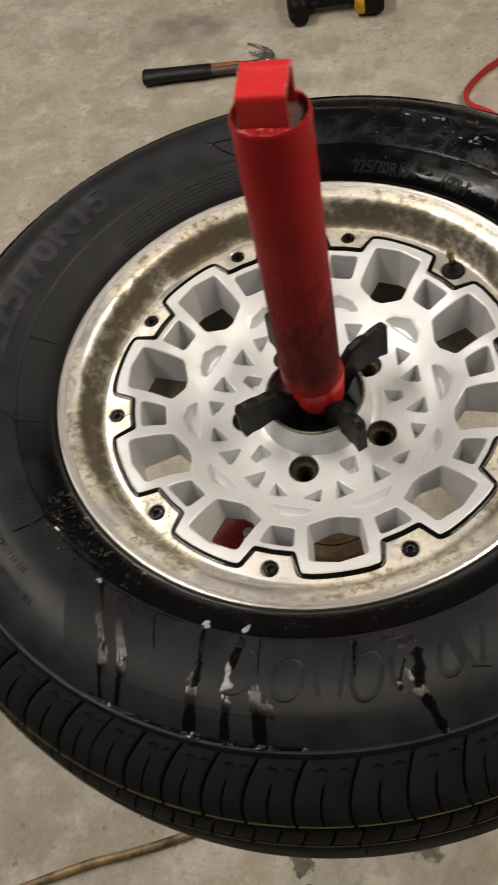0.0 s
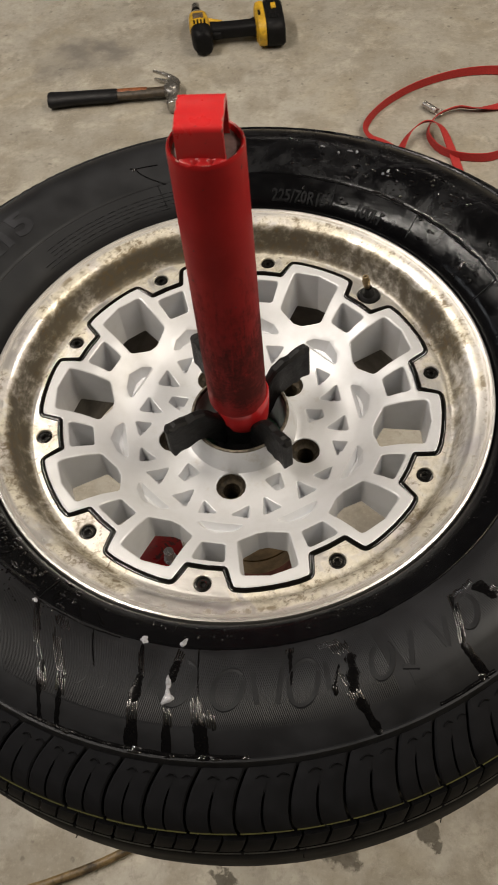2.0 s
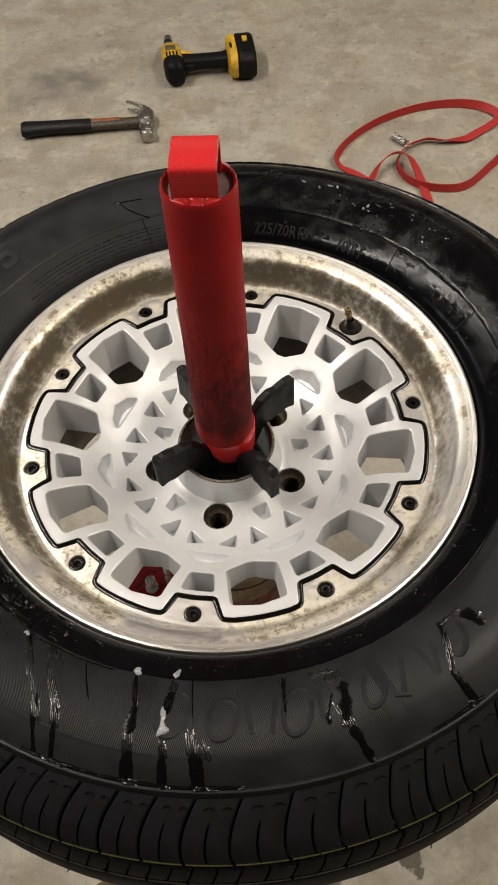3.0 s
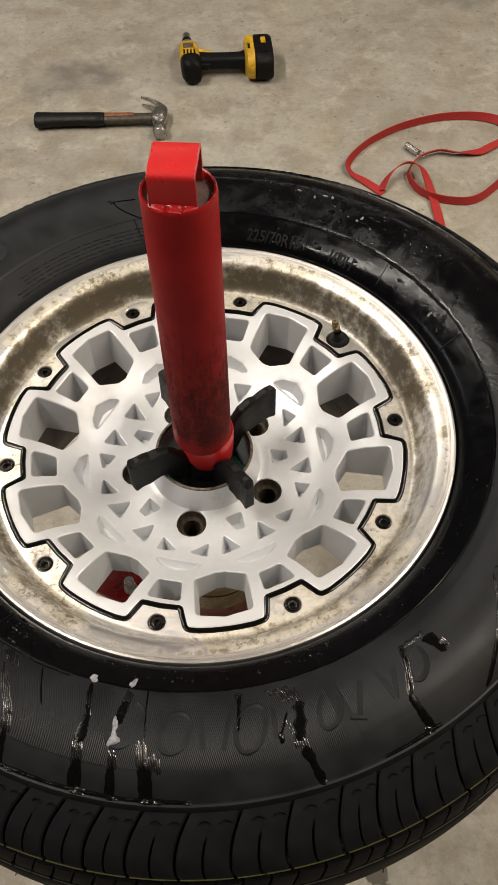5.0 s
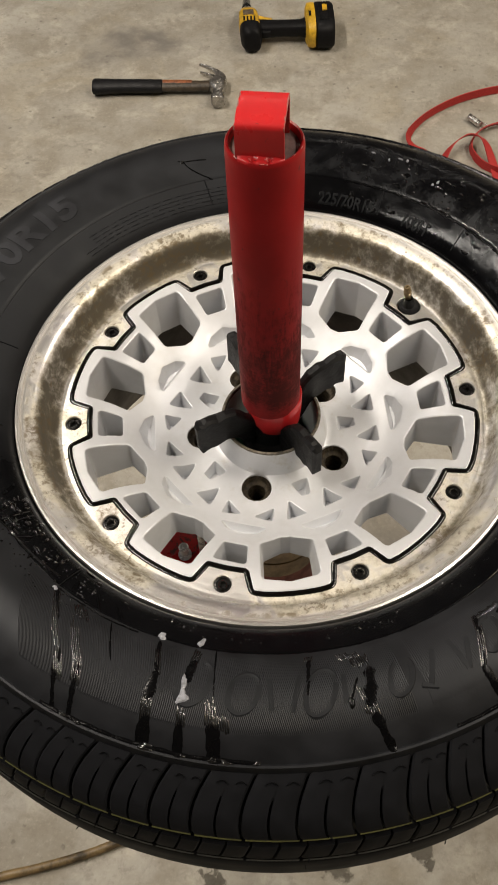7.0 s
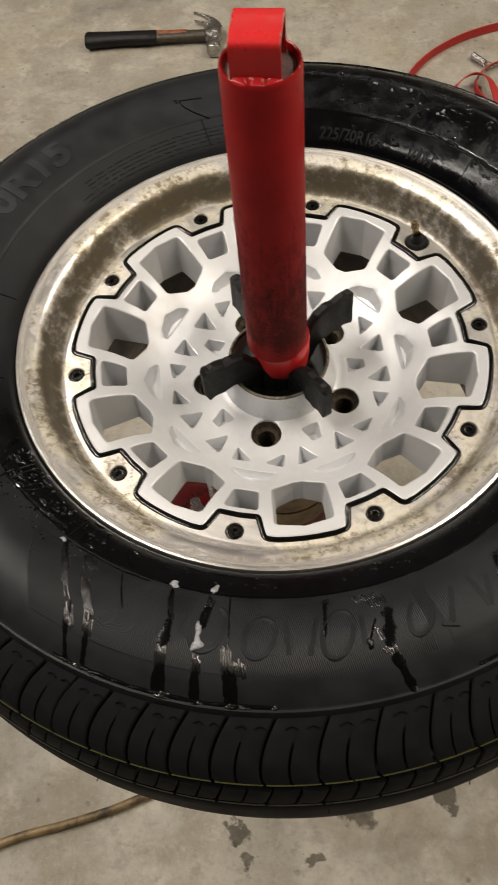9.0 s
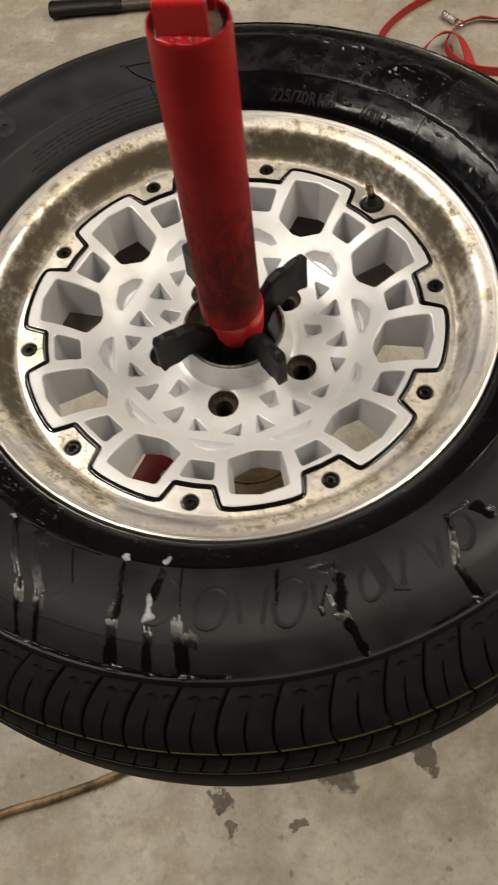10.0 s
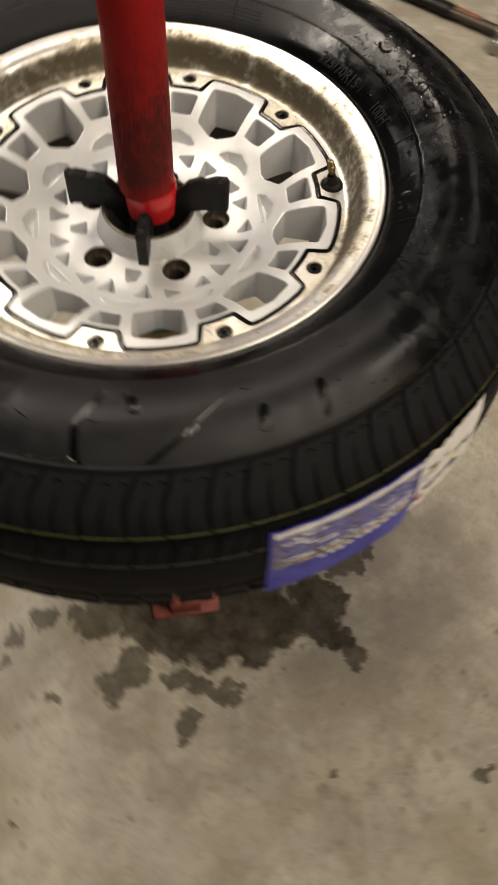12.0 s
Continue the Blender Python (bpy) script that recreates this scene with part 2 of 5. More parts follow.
def red_paint(name="red_machine_paint", low=None, chip=0.665, tone=1.0):
    """Red enamel; low: the height span over which grease has rubbed on to it."""
    k = Mat(name, metal=0.0)
    n, f = k.noise(20, 5, 0.6), k.noise(130, 5, 0.7)
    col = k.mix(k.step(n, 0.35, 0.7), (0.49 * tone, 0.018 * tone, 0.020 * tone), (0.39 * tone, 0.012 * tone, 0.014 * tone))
    rough = k.step(n, 0.3, 0.7, 0.24, 0.34)
    chips = k.step(k.noise(75, 5, 0.7, warp=0.8), chip, chip + 0.025)
    col = k.mix(k.math("MULTIPLY", chips, 0.85), col, (0.045, 0.028, 0.022))
    shine = 0.5
    if low:
        x, y, z = k.split()
        drag = k.noise(330, 7, 0.74, at=k.scaled(1, 1, 0.22), warp=0.5)
        scuff = k.noise(150, 7, 0.82, at=k.scaled(1, 1, 3.6), warp=0.6)
        cloud = k.noise(30, 6, 0.7, at=k.scaled(1, 1, 0.45))
        tex = k.math("ADD", k.math("MULTIPLY", drag, k.step(z, 0.02, 0.09, 0.30, 0.65)), k.math("MULTIPLY", scuff, k.step(z, 0.02, 0.09, 0.70, 0.35)))
        height = k.math("SUBTRACT", k.step(z, low[0], low[1], 0.09, -0.26), k.step(z, 0.003, 0.030, 0.26, 0.0))
        grease = k.step(k.math("ADD", k.math("ADD", tex, height), k.math("MULTIPLY", k.math("SUBTRACT", cloud, 0.5), 0.75)), 0.34, 0.66)
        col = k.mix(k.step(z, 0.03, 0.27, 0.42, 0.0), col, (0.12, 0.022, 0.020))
        col = k.mix(k.math("MULTIPLY", grease, 0.84), col, (0.040, 0.018, 0.016))
        shine = k.math("MULTIPLY", k.step(z, 0.10, 0.30, 0.05, 0.20), k.math("SUBTRACT", 1.0, k.math("MULTIPLY", grease, 0.7)))
        rough = k.math("ADD", rough, k.math("ADD", k.math("MULTIPLY", grease, 0.2), k.step(z, 0.10, 0.30, 0.14, 0.02)))
    k.set(Base_Color=col, Roughness=rough, Specular_IOR_Level=shine)
    return k.bump(k.math("ADD", n, k.math("MULTIPLY", f, 0.3)), 0.12, 0.0008).m


def plain(name, color, rough=0.5, metal=0.0, grain=60, vary=0.35, bump=0.15, depth=0.0006, **extra):
    k = Mat(name, metal=metal, **extra)
    n, f = k.noise(grain, 5, 0.65), k.noise(grain * 6, 3, 0.6)
    dark = tuple(c * (1 - vary) for c in color)
    k.set(Base_Color=k.mix(k.step(n, 0.35, 0.7), color, dark), Roughness=k.step(n, 0.3, 0.7, max(rough - 0.08, 0.02), min(rough + 0.1, 1)))
    return k.bump(k.math("ADD", n, k.math("MULTIPLY", f, 0.4)), bump, depth).m


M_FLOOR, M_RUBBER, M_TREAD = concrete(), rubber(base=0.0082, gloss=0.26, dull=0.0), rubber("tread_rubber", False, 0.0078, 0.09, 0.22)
M_LETTER = rubber("lettering_rubber", False, 0.0045, 0.12)
M_MARK = rubber("raised_mark_rubber", False, 0.0080, 0.215, 0.0)
M_DUSTY = rubber("dusty_letter_rubber", False, 0.0200, 0.22)
M_SILVER, M_LIP = silver_paint(), lip_metal()
# same red as the bar, toned down for the tube's dark reflection
M_POST = red_paint("shaded_post_red", (0.05, 0.205), tone=0.66)
M_RED = red_paint()
M_CHIP = red_paint("chipped_red_paint", chip=0.56)
M_DULL = plain("dusty_red_paint", (0.24, 0.055, 0.045), 0.6, grain=50, vary=0.5)
M_GASKET = plain("black_oily_sealant", (0.0020, 0.0018, 0.0016), 0.08, grain=110, bump=0.15, depth=0.0012, Specular_IOR_Level=0.35)
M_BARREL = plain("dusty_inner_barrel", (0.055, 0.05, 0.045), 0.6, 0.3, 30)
M_BLACK = plain("black_moulded_plastic", (0.0055, 0.0055, 0.006), 0.52, grain=120, bump=0.6, depth=0.0010, Specular_IOR_Level=0.26)
M_BOLT = plain("oily_black_bolt", (0.012, 0.011, 0.010), 0.3, 0.6, 150)
M_SEAT = plain("rusty_lug_seat", (0.060, 0.045, 0.026), 0.6, 0.3, 240, 0.8, 0.8, 0.0015)
M_LEDGE = plain("pale_worn_ledge", (0.17, 0.15, 0.115), 0.5, 0.5, 260, 0.8, 0.6)
M_PLUG = plain("dull_scuffed_steel", (0.20, 0.13, 0.12), 0.5, 0.3, 70, 0.6, 0.4)
M_NICK = plain("worn_pink_primer", (0.42, 0.17, 0.15), 0.45, 0.2, 300, 0.6)
M_GREEN = plain("dark_green_paint", (0.016, 0.15, 0.065), 0.4, grain=60, vary=0.6)
M_RUST = plain("brown_bare_steel", (0.26, 0.18, 0.095), 0.35, 0.4, 40, 0.5)
M_ZINC = plain("bright_zinc", (0.90, 0.90, 0.90), 0.25, 0.45, 80, 0.15)
M_STEEL = plain("worn_hammer_steel", (0.52, 0.50, 0.47), 0.27, 0.9, 70, 0.5)
M_NECK = plain("worn_brown_shaft", (0.052, 0.038, 0.024), 0.5, grain=120, vary=0.6)
M_CHROME = plain("dull_chrome", (0.62, 0.60, 0.57), 0.25, 0.95, 80, 0.2)
M_BRASS = plain("tarnished_brass", (0.27, 0.20, 0.11), 0.42, 0.8, 120, 0.5)
M_GRIP = plain("black_rubber_grip", (0.008, 0.008, 0.009), 0.45, grain=70, bump=0.5, Specular_IOR_Level=0.22)
M_WOOD = plain("worn_orange_handle", (0.26, 0.085, 0.030), 0.5, grain=90, vary=0.85)
M_YELLOW = plain("yellow_tool_plastic", (0.66, 0.39, 0.020), 0.45, grain=45, vary=0.5)
M_TOOL = plain("black_tool_plastic", (0.006, 0.006, 0.0068), 0.5, grain=80, bump=0.3, Specular_IOR_Level=0.14)
M_BADGE = plain("worn_grey_plate", (0.16, 0.12, 0.08), 0.5, 0.3, 200, 0.6)
M_STRAP = plain("red_webbing", (0.38, 0.020, 0.018), 0.7, grain=420, vary=0.3, bump=0.4)
M_HOSE = plain("dirty_tan_hose", (0.22, 0.15, 0.065), 0.5, grain=34, vary=0.85)
M_WALL = plain("unseen_grey_wall", (0.20, 0.19, 0.175), 0.85, grain=4, vary=0.2)
M_CEIL = plain("unseen_grey_ceiling", (0.34, 0.33, 0.31), 0.9, grain=4, vary=0.15)
M_WHITE = plain("white_label_paper", (0.80, 0.80, 0.84), 0.4, grain=30, vary=0.2)
M_BLUE = plain("blue_label_print", (0.030, 0.036, 0.46), 0.4, grain=30, vary=0.3)
M_LILAC = plain("grey_lilac_label_print", (0.19, 0.185, 0.34), 0.4, grain=150, vary=0.6)
M_YPRINT = plain("yellow_print", (0.62, 0.50, 0.05), 0.5)
M_LINE = plain("yellow_tread_line", (0.072, 0.072, 0.020), 0.6, grain=90, vary=0.6)
M_PALE = plain("pale_tread_line", (0.045, 0.045, 0.04), 0.6, grain=90, vary=0.6)
M_FILM = plain("wet_rubber_streak", (0.0026, 0.0026, 0.0029), 0.20, grain=160, vary=0.3, bump=0.25, Specular_IOR_Level=0.08)
M_GLINT = plain("water_beads", (0.003, 0.003, 0.0034), 0.17, grain=300, vary=0.3, bump=0.2, Specular_IOR_Level=1.0)
M_DROP = plain("clear_drops", (0.002, 0.002, 0.0023), 0.06, grain=300, vary=0.3, bump=0.08, Specular_IOR_Level=0.6)
M_FOAM_GLINT = plain("foam_glint", (0.30, 0.31, 0.34), 0.2, grain=300, vary=0.6, bump=0.6)


# ----------------------------------------------------------- mesh helpers
def mesh_of(name, verts, faces, material, smooth=40):
    me = bpy.data.meshes.new(name)
    me.from_pydata([tuple(v) for v in verts], [], faces)
    me.update()
    if smooth:
        me.polygons.foreach_set("use_smooth", [True] * len(me.polygons))
        me.set_sharp_from_angle(angle=radians(smooth))
    if material:
        me.materials.append(material)
    return me


def thing(name, at=(0, 0, 0), label="", category="", group="", kind="", turn=0.0):
    ob = new(name)
    ob.matrix_basis = pose(*at, 0, 0, turn)
    ob.empty_display_size = 0.05
    return tagged(ob, label, category, group, kind)


def part(name, data, parent, label="", m=None):
    ob = new(name, data)
    ob.parent = parent
    if m is not None:
        ob.matrix_basis = m
    return tagged(ob, label)


def bm_mesh(name, bm, material, smooth=40):
    bmesh.ops.recalc_face_normals(bm, faces=bm.faces)
    me = bpy.data.meshes.new(name)
    bm.to_mesh(me)
    bm.free()
    if smooth:
        me.polygons.foreach_set("use_smooth", [True] * len(me.polygons))
        me.set_sharp_from_angle(angle=radians(smooth))
    me.materials.append(material)
    return me


def revolve(profile, steps=128, start=0.0, sweep=360.0, closed=False):
    """Verts and faces of a turned (r, z) profile about z."""
    full = sweep >= 359.9
    cols = steps if full else steps + 1
    verts, faces, n = [], [], len(profile)
    for i in range(cols):
        a = radians(start + sweep * i / steps)
        verts += [(r * math.cos(a), r * math.sin(a), z) for r, z in profile]
    for i in range(steps):
        j = (i + 1) % cols
        for q in range(n if closed else n - 1):
            w = (q + 1) % n
            faces.append((i * n + q, j * n + q, j * n + w, i * n + w))
    return verts, faces


def box_bm(sx, sy, sz, bevel=0.0, segments=2, taper=1.0):
    """A block that stands on z = 0, centred in x and y."""
    bm = bmesh.new()
    bmesh.ops.create_cube(bm, size=1)
    for v in bm.verts:
        f = taper if v.co.z > 0 else 1.0
        v.co = (v.co.x * sx * f, v.co.y * sy * f, (v.co.z + 0.5) * sz)
    if bevel:
        bmesh.ops.bevel(bm, geom=bm.edges[:], offset=bevel, segments=segments, affect="EDGES", profile=0.5)
    return bm


def turned(name, profile, material, steps=48, smooth=35):
    v, f = revolve(profile, steps)
    return mesh_of(name, v, f, material, smooth)


def sweep(path, section, closed=False, flat=False):
    """Verts and faces of a section (list of (across, up)) carried along a path of points."""
    pts = [Vector(p) for p in path]
    n, k = len(pts), len(section)
    verts, faces = [], []
    for i, p in enumerate(pts):
        a, b = (pts[i - 1], pts[(i + 1) % n]) if closed else (pts[max(i - 1, 0)], pts[min(i + 1, n - 1)])
        d = (b - a).normalized()
        up = Vector((0, 0, 1))
        side = d.cross(up)
        side = side.normalized() if side.length > 1e-4 else Vector((1, 0, 0))
        if not flat:
            up = side.cross(d).normalized()
        verts += [p + side * s + up * u for s, u in section]
    for i in range(n if closed else n - 1):
        j = (i + 1) % n
        for q in range(k):
            w = (q + 1) % k
            faces.append((i * k + q, j * k + q, j * k + w, i * k + w))
    if not closed:
        faces += [tuple(range(k))[::-1], tuple((n - 1) * k + q for q in range(k))]
    return verts, faces


def spline(points, per=8, closed=False):
    """Catmull-Rom through the points."""
    p = [Vector(q) for q in points]
    n, out = len(p), []
    for i in range(n if closed else n - 1):
        if closed:
            a, b, c, d = p[i - 1], p[i], p[(i + 1) % n], p[(i + 2) % n]
        else:
            a, b, c, d = p[max(i - 1, 0)], p[i], p[i + 1], p[min(i + 2, n - 1)]
        for s in range(per):
            t = s / per
            out.append(0.5 * (2 * b + (c - a) * t + (2 * a - 5 * b + 4 * c - d) * t * t + (3 * b - a - 3 * c + d) * t ** 3))
    if not closed:
        out.append(p[-1])
    return out


def ring_section(r, k=10):
    return [(r * math.cos(2 * math.pi * i / k), r * math.sin(2 * math.pi * i / k)) for i in range(k)]


def joined(*pairs):
    verts, faces = [], []
    for v, f in pairs:
        o = len(verts)
        verts += list(v)
        faces += [tuple(i + o for i in q) for q in f]
    return verts, faces


# -------------------------------------------------------------- structure
def slab(name, x0, x1, y0, y1, z0, z1, material, label, category):
    bm = box_bm(x1 - x0, y1 - y0, z1 - z0)
    me = bm_mesh(name, bm, material, 0)
    ob = new(name, me)
    ob.location = ((x0 + x1) / 2, (y0 + y1) / 2, z0)
    return tagged(ob, label, category, kind="structure")


floor_mesh = bm_mesh("floor", box_bm(9.0, 11.0, 0.2), M_FLOOR, 0)
floor_mesh.transform(Matrix.Translation((0, 1.0, -0.2)))
tagged(new("floor", floor_mesh), "grey stained concrete garage floor with wet patches", "floor", kind="structure")
# unseen walls and ceiling, added to close the room; greys limit bounced light
slab("wall_north", -4.5, 4.5, 6.5, 6.7, 0, 3.2, M_WALL, "plain grey wall out of view, closing the room", "wall")
slab("wall_south", -4.5, 4.5, -4.7, -4.5, 0, 3.2, M_WALL, "plain grey wall out of view, closing the room", "wall")
slab("wall_west", -4.7, -4.5, -4.7, 6.7, 0, 3.2, M_WALL, "plain grey wall out of view, closing the room", "wall")
slab("wall_east", 4.5, 4.7, -4.7, 6.7, 0, 3.2, M_WALL, "plain grey wall out of view, closing the room", "wall")
slab("ceiling", -4.7, 4.7, -4.7, 6.7, 3.2, 3.35, M_CEIL, "plain grey ceiling out of view, closing the room", "ceiling")

# ------------------------------------------------------------ the wheel
# Heights in the wheel are taken from the plane of the rim bolts; LIFT is that plane over the tyre's lower side.
LIFT, PLANE = 0.166, 0.692
BOLT_AT = [-63 + 36 * i for i in range(10)]
LUG_AT = [-26.3 + 72 * i for i in range(5)]
wheel = thing("mounted_wheel", (0, 0, PLANE - LIFT), "silver alloy wheel with wet black tyre on a changer", "wheel")


def up(z):
    return z + LIFT


def polar(r, deg):
    return Vector((r * math.cos(radians(deg)), r * math.sin(radians(deg))))


def rounded(corners, radius, step=0.0022):
    """A closed outline with filleted corners, as evenly spaced points, anticlockwise."""
    c = [Vector(p) for p in corners]
    if sum(a.x * b.y - a.y * b.x for a, b in zip(c, c[1:] + c[:1])) < 0:
        c = c[::-1]
    pts, n = [], len(c)
    for i, p in enumerate(c):
        a, b = (c[i - 1] - p), (c[(i + 1) % n] - p)
        half = a.angle(b) / 2
        d = min(radius / max(math.tan(half), 0.05), 0.45 * a.length, 0.45 * b.length)
        s, e = p + a.normalized() * d, p + b.normalized() * d
        pts += [s.lerp(p, t).lerp(p.lerp(e, t), t) for t in (0, 0.2, 0.4, 0.6, 0.8, 1)]
    out = []
    for a, b in zip(pts, pts[1:] + pts[:1]):
        k = max(1, math.ceil((b - a).length / step))
        out += [a.lerp(b, i / k) for i in range(k)]
    return out


def offset(pts, o):
    n = len(pts)
    out = []
    for i, p in enumerate(pts):
        d = pts[(i + 1) % n] - pts[i - 1]
        out.append(p + Vector((d.y, -d.x)).normalized() * o)
    return out


def inside(q, poly):
    """Which of the points q (n x 2) lie in the outline."""
    p = np.array([tuple(v) for v in poly])
    x, y = q[:, 0:1], q[:, 1:2]
    x0, y0 = p[:, 0], p[:, 1]
    x1, y1 = np.roll(x0, -1), np.roll(y0, -1)
    cross = ((y0 > y) != (y1 > y)) & (x < (x1 - x0) * (y - y0) / np.where(y1 == y0, 1e-12, y1 - y0) + x0)
    return cross.sum(1) % 2 == 1


def sheet(outer, holes, loose, height):
    """A triangulated sheet inside outer, without the holes, lifted to height(r)."""
    from mathutils.geometry import delaunay_2d_cdt
    keep = np.array([tuple(v) for v in loose]) if loose else np.zeros((0, 2))
    if len(keep):
        ok = inside(keep, offset(outer, -0.0012))
        for h in holes:
            ok &= ~inside(keep, offset(h, 0.0012))
        keep = keep[ok]
    verts, edges = [], []
    for loop in [outer, *holes]:
        o = len(verts)
        verts += [Vector((p.x, p.y)) for p in loop]
        edges += [(o + i, o + (i + 1) % len(loop)) for i in range(len(loop))]
    verts += [Vector(tuple(p)) for p in keep]
    v, _, f, *_ = delaunay_2d_cdt(verts, edges, [], 0, 1e-7)
    mid = np.array([[sum(v[i].x for i in t) / 3, sum(v[i].y for i in t) / 3] for t in f])
    ok = inside(mid, outer)
    for h in holes:
        ok &= ~inside(mid, h)
    faces = [tuple(t) for t, k in zip(f, ok) if k]
    return [(p.x, p.y, height(p.length)) for p in v], faces


def rings(loops, close=False):
    """Walls between loops of equal length, each a list of 3D points; close: a fan over the last."""
    n = len(loops[0])
    verts = [tuple(p) for l in loops for p in l]
    faces = []
    for k in range(len(loops) - 1):
        for i in range(n):
            j = (i + 1) % n
            faces.append((k * n + i, k * n + j, (k + 1) * n + j, (k + 1) * n + i))
    if close:
        o = (len(loops) - 1) * n
        verts.append(tuple(sum((Vector(p) for p in loops[-1]), Vector()) / n))
        faces += [(o + i, o + (i + 1) % n, len(verts) - 1) for i in range(n)]
    return verts, faces


FACE = ((0.0405, -0.0130), (0.0424, -0.0125), (0.0430, -0.0136), (0.0482, -0.0330), (0.0488, -0.0342), (0.052, -0.0349), (0.07, -0.0354), (0.085, -0.0338),
        (0.1, -0.0280), (0.115, -0.0195), (0.124, -0.0135), (0.137, -0.0065), (0.15, -0.0020), (0.158, -0.0005), (0.172, 0.0))


FACE_R = np.linspace(0.036, 0.178, 285)
FACE_H = np.interp(FACE_R, [p[0] for p in FACE], [p[1] for p in FACE])
KERNEL = np.exp(-0.5 * (np.arange(-12, 13) / 5.0) ** 2)
SOFT_H = np.convolve(np.pad(FACE_H, 12, mode="edge"), KERNEL / KERNEL.sum(), "valid")
FACE_H = np.where(FACE_R < 0.053, FACE_H, SOFT_H)


def face_z(r):
    return up(float(np.interp(r, FACE_R, FACE_H)))


def centre_outline():
    c = []
    for b in BOLT_AT:
        c += [polar(0.1522, b - 5.9), polar(0.1522, b), polar(0.1522, b + 5.9), polar(0.1692, b + 8.1)]
        c += [polar(0.1700, b + t) for t in (11, 14.5, 18, 21.5, 25)] + [polar(0.1692, b + 27.9)]
    return rounded(c, 0.0035, 0.0025)


def edged(outline, lip, bottom, draft, close=False, shrink=1.0, trough=0.0):
    """The rounded edge and the wall that drops from the face into an opening (outline is the wall line)."""
    top = offset(outline, lip)
    mid = offset(outline, lip * 0.3)
    low = offset(outline, -draft)
    if shrink < 1:
        c = sum(outline, Vector((0, 0))) / len(outline)
        low = [c + (p - c) * shrink for p in outline]
    if trough:
        mid_a = math.degrees(math.atan2(c.y, c.x))
        low = []
        for p in outline:
            turn = (math.degrees(math.atan2(p.y, p.x)) - mid_a + 180) % 360 - 180
            low.append(polar(trough + (p.length - trough) * 0.22, mid_a + turn * 0.62))
    loops = [[(p.x, p.y, face_z(p.length)) for p in top],
             [(p.x, p.y, face_z(p.length) - lip * 0.3) for p in mid],
             [(p.x, p.y, face_z(p.length) - lip) for p in outline],
             [(p.x, p.y, bottom if not close else face_z(p.length) - bottom) for p in low]]
    return top, rings(loops, close)


def wheel_centre():
    outer = centre_outline()
    tops, walls = [], []

    def hole(corners, radius, lip, bottom, draft=0.0, close=False, shrink=1.0, trough=0.0):
        t, w = edged(rounded(corners, radius), lip, bottom, draft, close, shrink, trough)
        tops.append(t), walls.append(w)

    for b in BOLT_AT:
        w = b + 18
        hole([polar(0.1590, w - 8.0), polar(0.1615, w), polar(0.1590, w + 8.0), polar(0.1235, w + 9.6), polar(0.1152, w + 2.0),
              polar(0.1152, w - 2.0), polar(0.1235, w - 9.6)], 0.0042, 0.0014, up(-0.044), 0.0020)
        hole([polar(0.1470, b - 5.2), polar(0.1470, b + 5.2), polar(0.1275, b + 4.3), polar(0.1275, b - 4.3)], 0.0032, 0.0012, up(-0.044), 0.0015)
        hole([polar(0.1035, b - 11.2), polar(0.1015, b), polar(0.1035, b + 11.2), polar(0.1100, b + 6.8), polar(0.1140, b), polar(0.1100, b - 6.8)],
             0.0022, 0.0009, 0.0080, close=True, shrink=0.55, trough=0.1068)
    for g in range(5):
        lug = -27 + 72 * g
        hole([polar(0.0585, lug + 36 - 7.5), polar(0.0585, lug + 36 + 7.5), polar(0.0730, lug + 36 + 3.0), polar(0.0730, lug + 36 - 3.0)],
             0.0020, 0.0008, 0.0110, close=True, shrink=0.55)
        for s in (-1, 1):
            hole([polar(0.0735, lug + s * 23.5), polar(0.0940, lug + s * 20.3), polar(0.0910, lug + s * 31.2)], 0.0017, 0.0008, 0.0135, close=True, shrink=0.52)
            hole([polar(0.0800, lug + s * 14.2), polar(0.0905, lug + s * 3.2), polar(0.0948, lug + s * 13.0)], 0.0016, 0.0008, 0.0120, close=True, shrink=0.52)
        hole([polar(0.0612, LUG_AT[g]) + polar(0.0128, 24 * i) for i in range(15)], 0.004, 0.0008, up(-0.046), 0.0)
    hole([polar(0.0398, 12 * i) for i in range(30)], 0.003, 0.0010, up(-0.078), 0.0)
    loose = []
    for i, r in enumerate((0.0424, 0.0430, 0.0455, 0.0482, 0.0488, 0.052, 0.0545, 0.058, 0.062, 0.066, 0.070, 0.074, 0.078, 0.082, 0.086, 0.090, 0.094, 0.098,
                           0.102, 0.106, 0.110, 0.114, 0.118, 0.122, 0.126, 0.130, 0.134, 0.138, 0.142, 0.146, 0.150, 0.154, 0.158, 0.162, 0.166)):
        n = max(60, int(2 * math.pi * r / 0.0042)) if r > 0.053 else 80
        loose += [polar(r, 360 * (j + (0.5 * (i % 2) if r > 0.053 else 0.0)) / n) for j in range(n)]
    rim = offset(outer, -0.0014)
    top = sheet(rim, tops, loose, face_z)
    skirt = rings([[(p.x, p.y, face_z(p.length)) for p in rim], [(p.x, p.y, face_z(p.length) - 0.0005) for p in offset(outer, -0.0004)],
                   [(p.x, p.y, face_z(p.length) - 0.0016) for p in outer], [(p.x, p.y, up(-0.012)) for p in outer]])
    v, f = joined(top, skirt, *walls)
    bm = bmesh.new()
    me = mesh_of("wheel_centre", v, f, None, 0)
    bm.from_mesh(me)
    bpy.data.meshes.remove(me)
    bmesh.ops.remove_doubles(bm, verts=bm.verts[:], dist=2e-6)
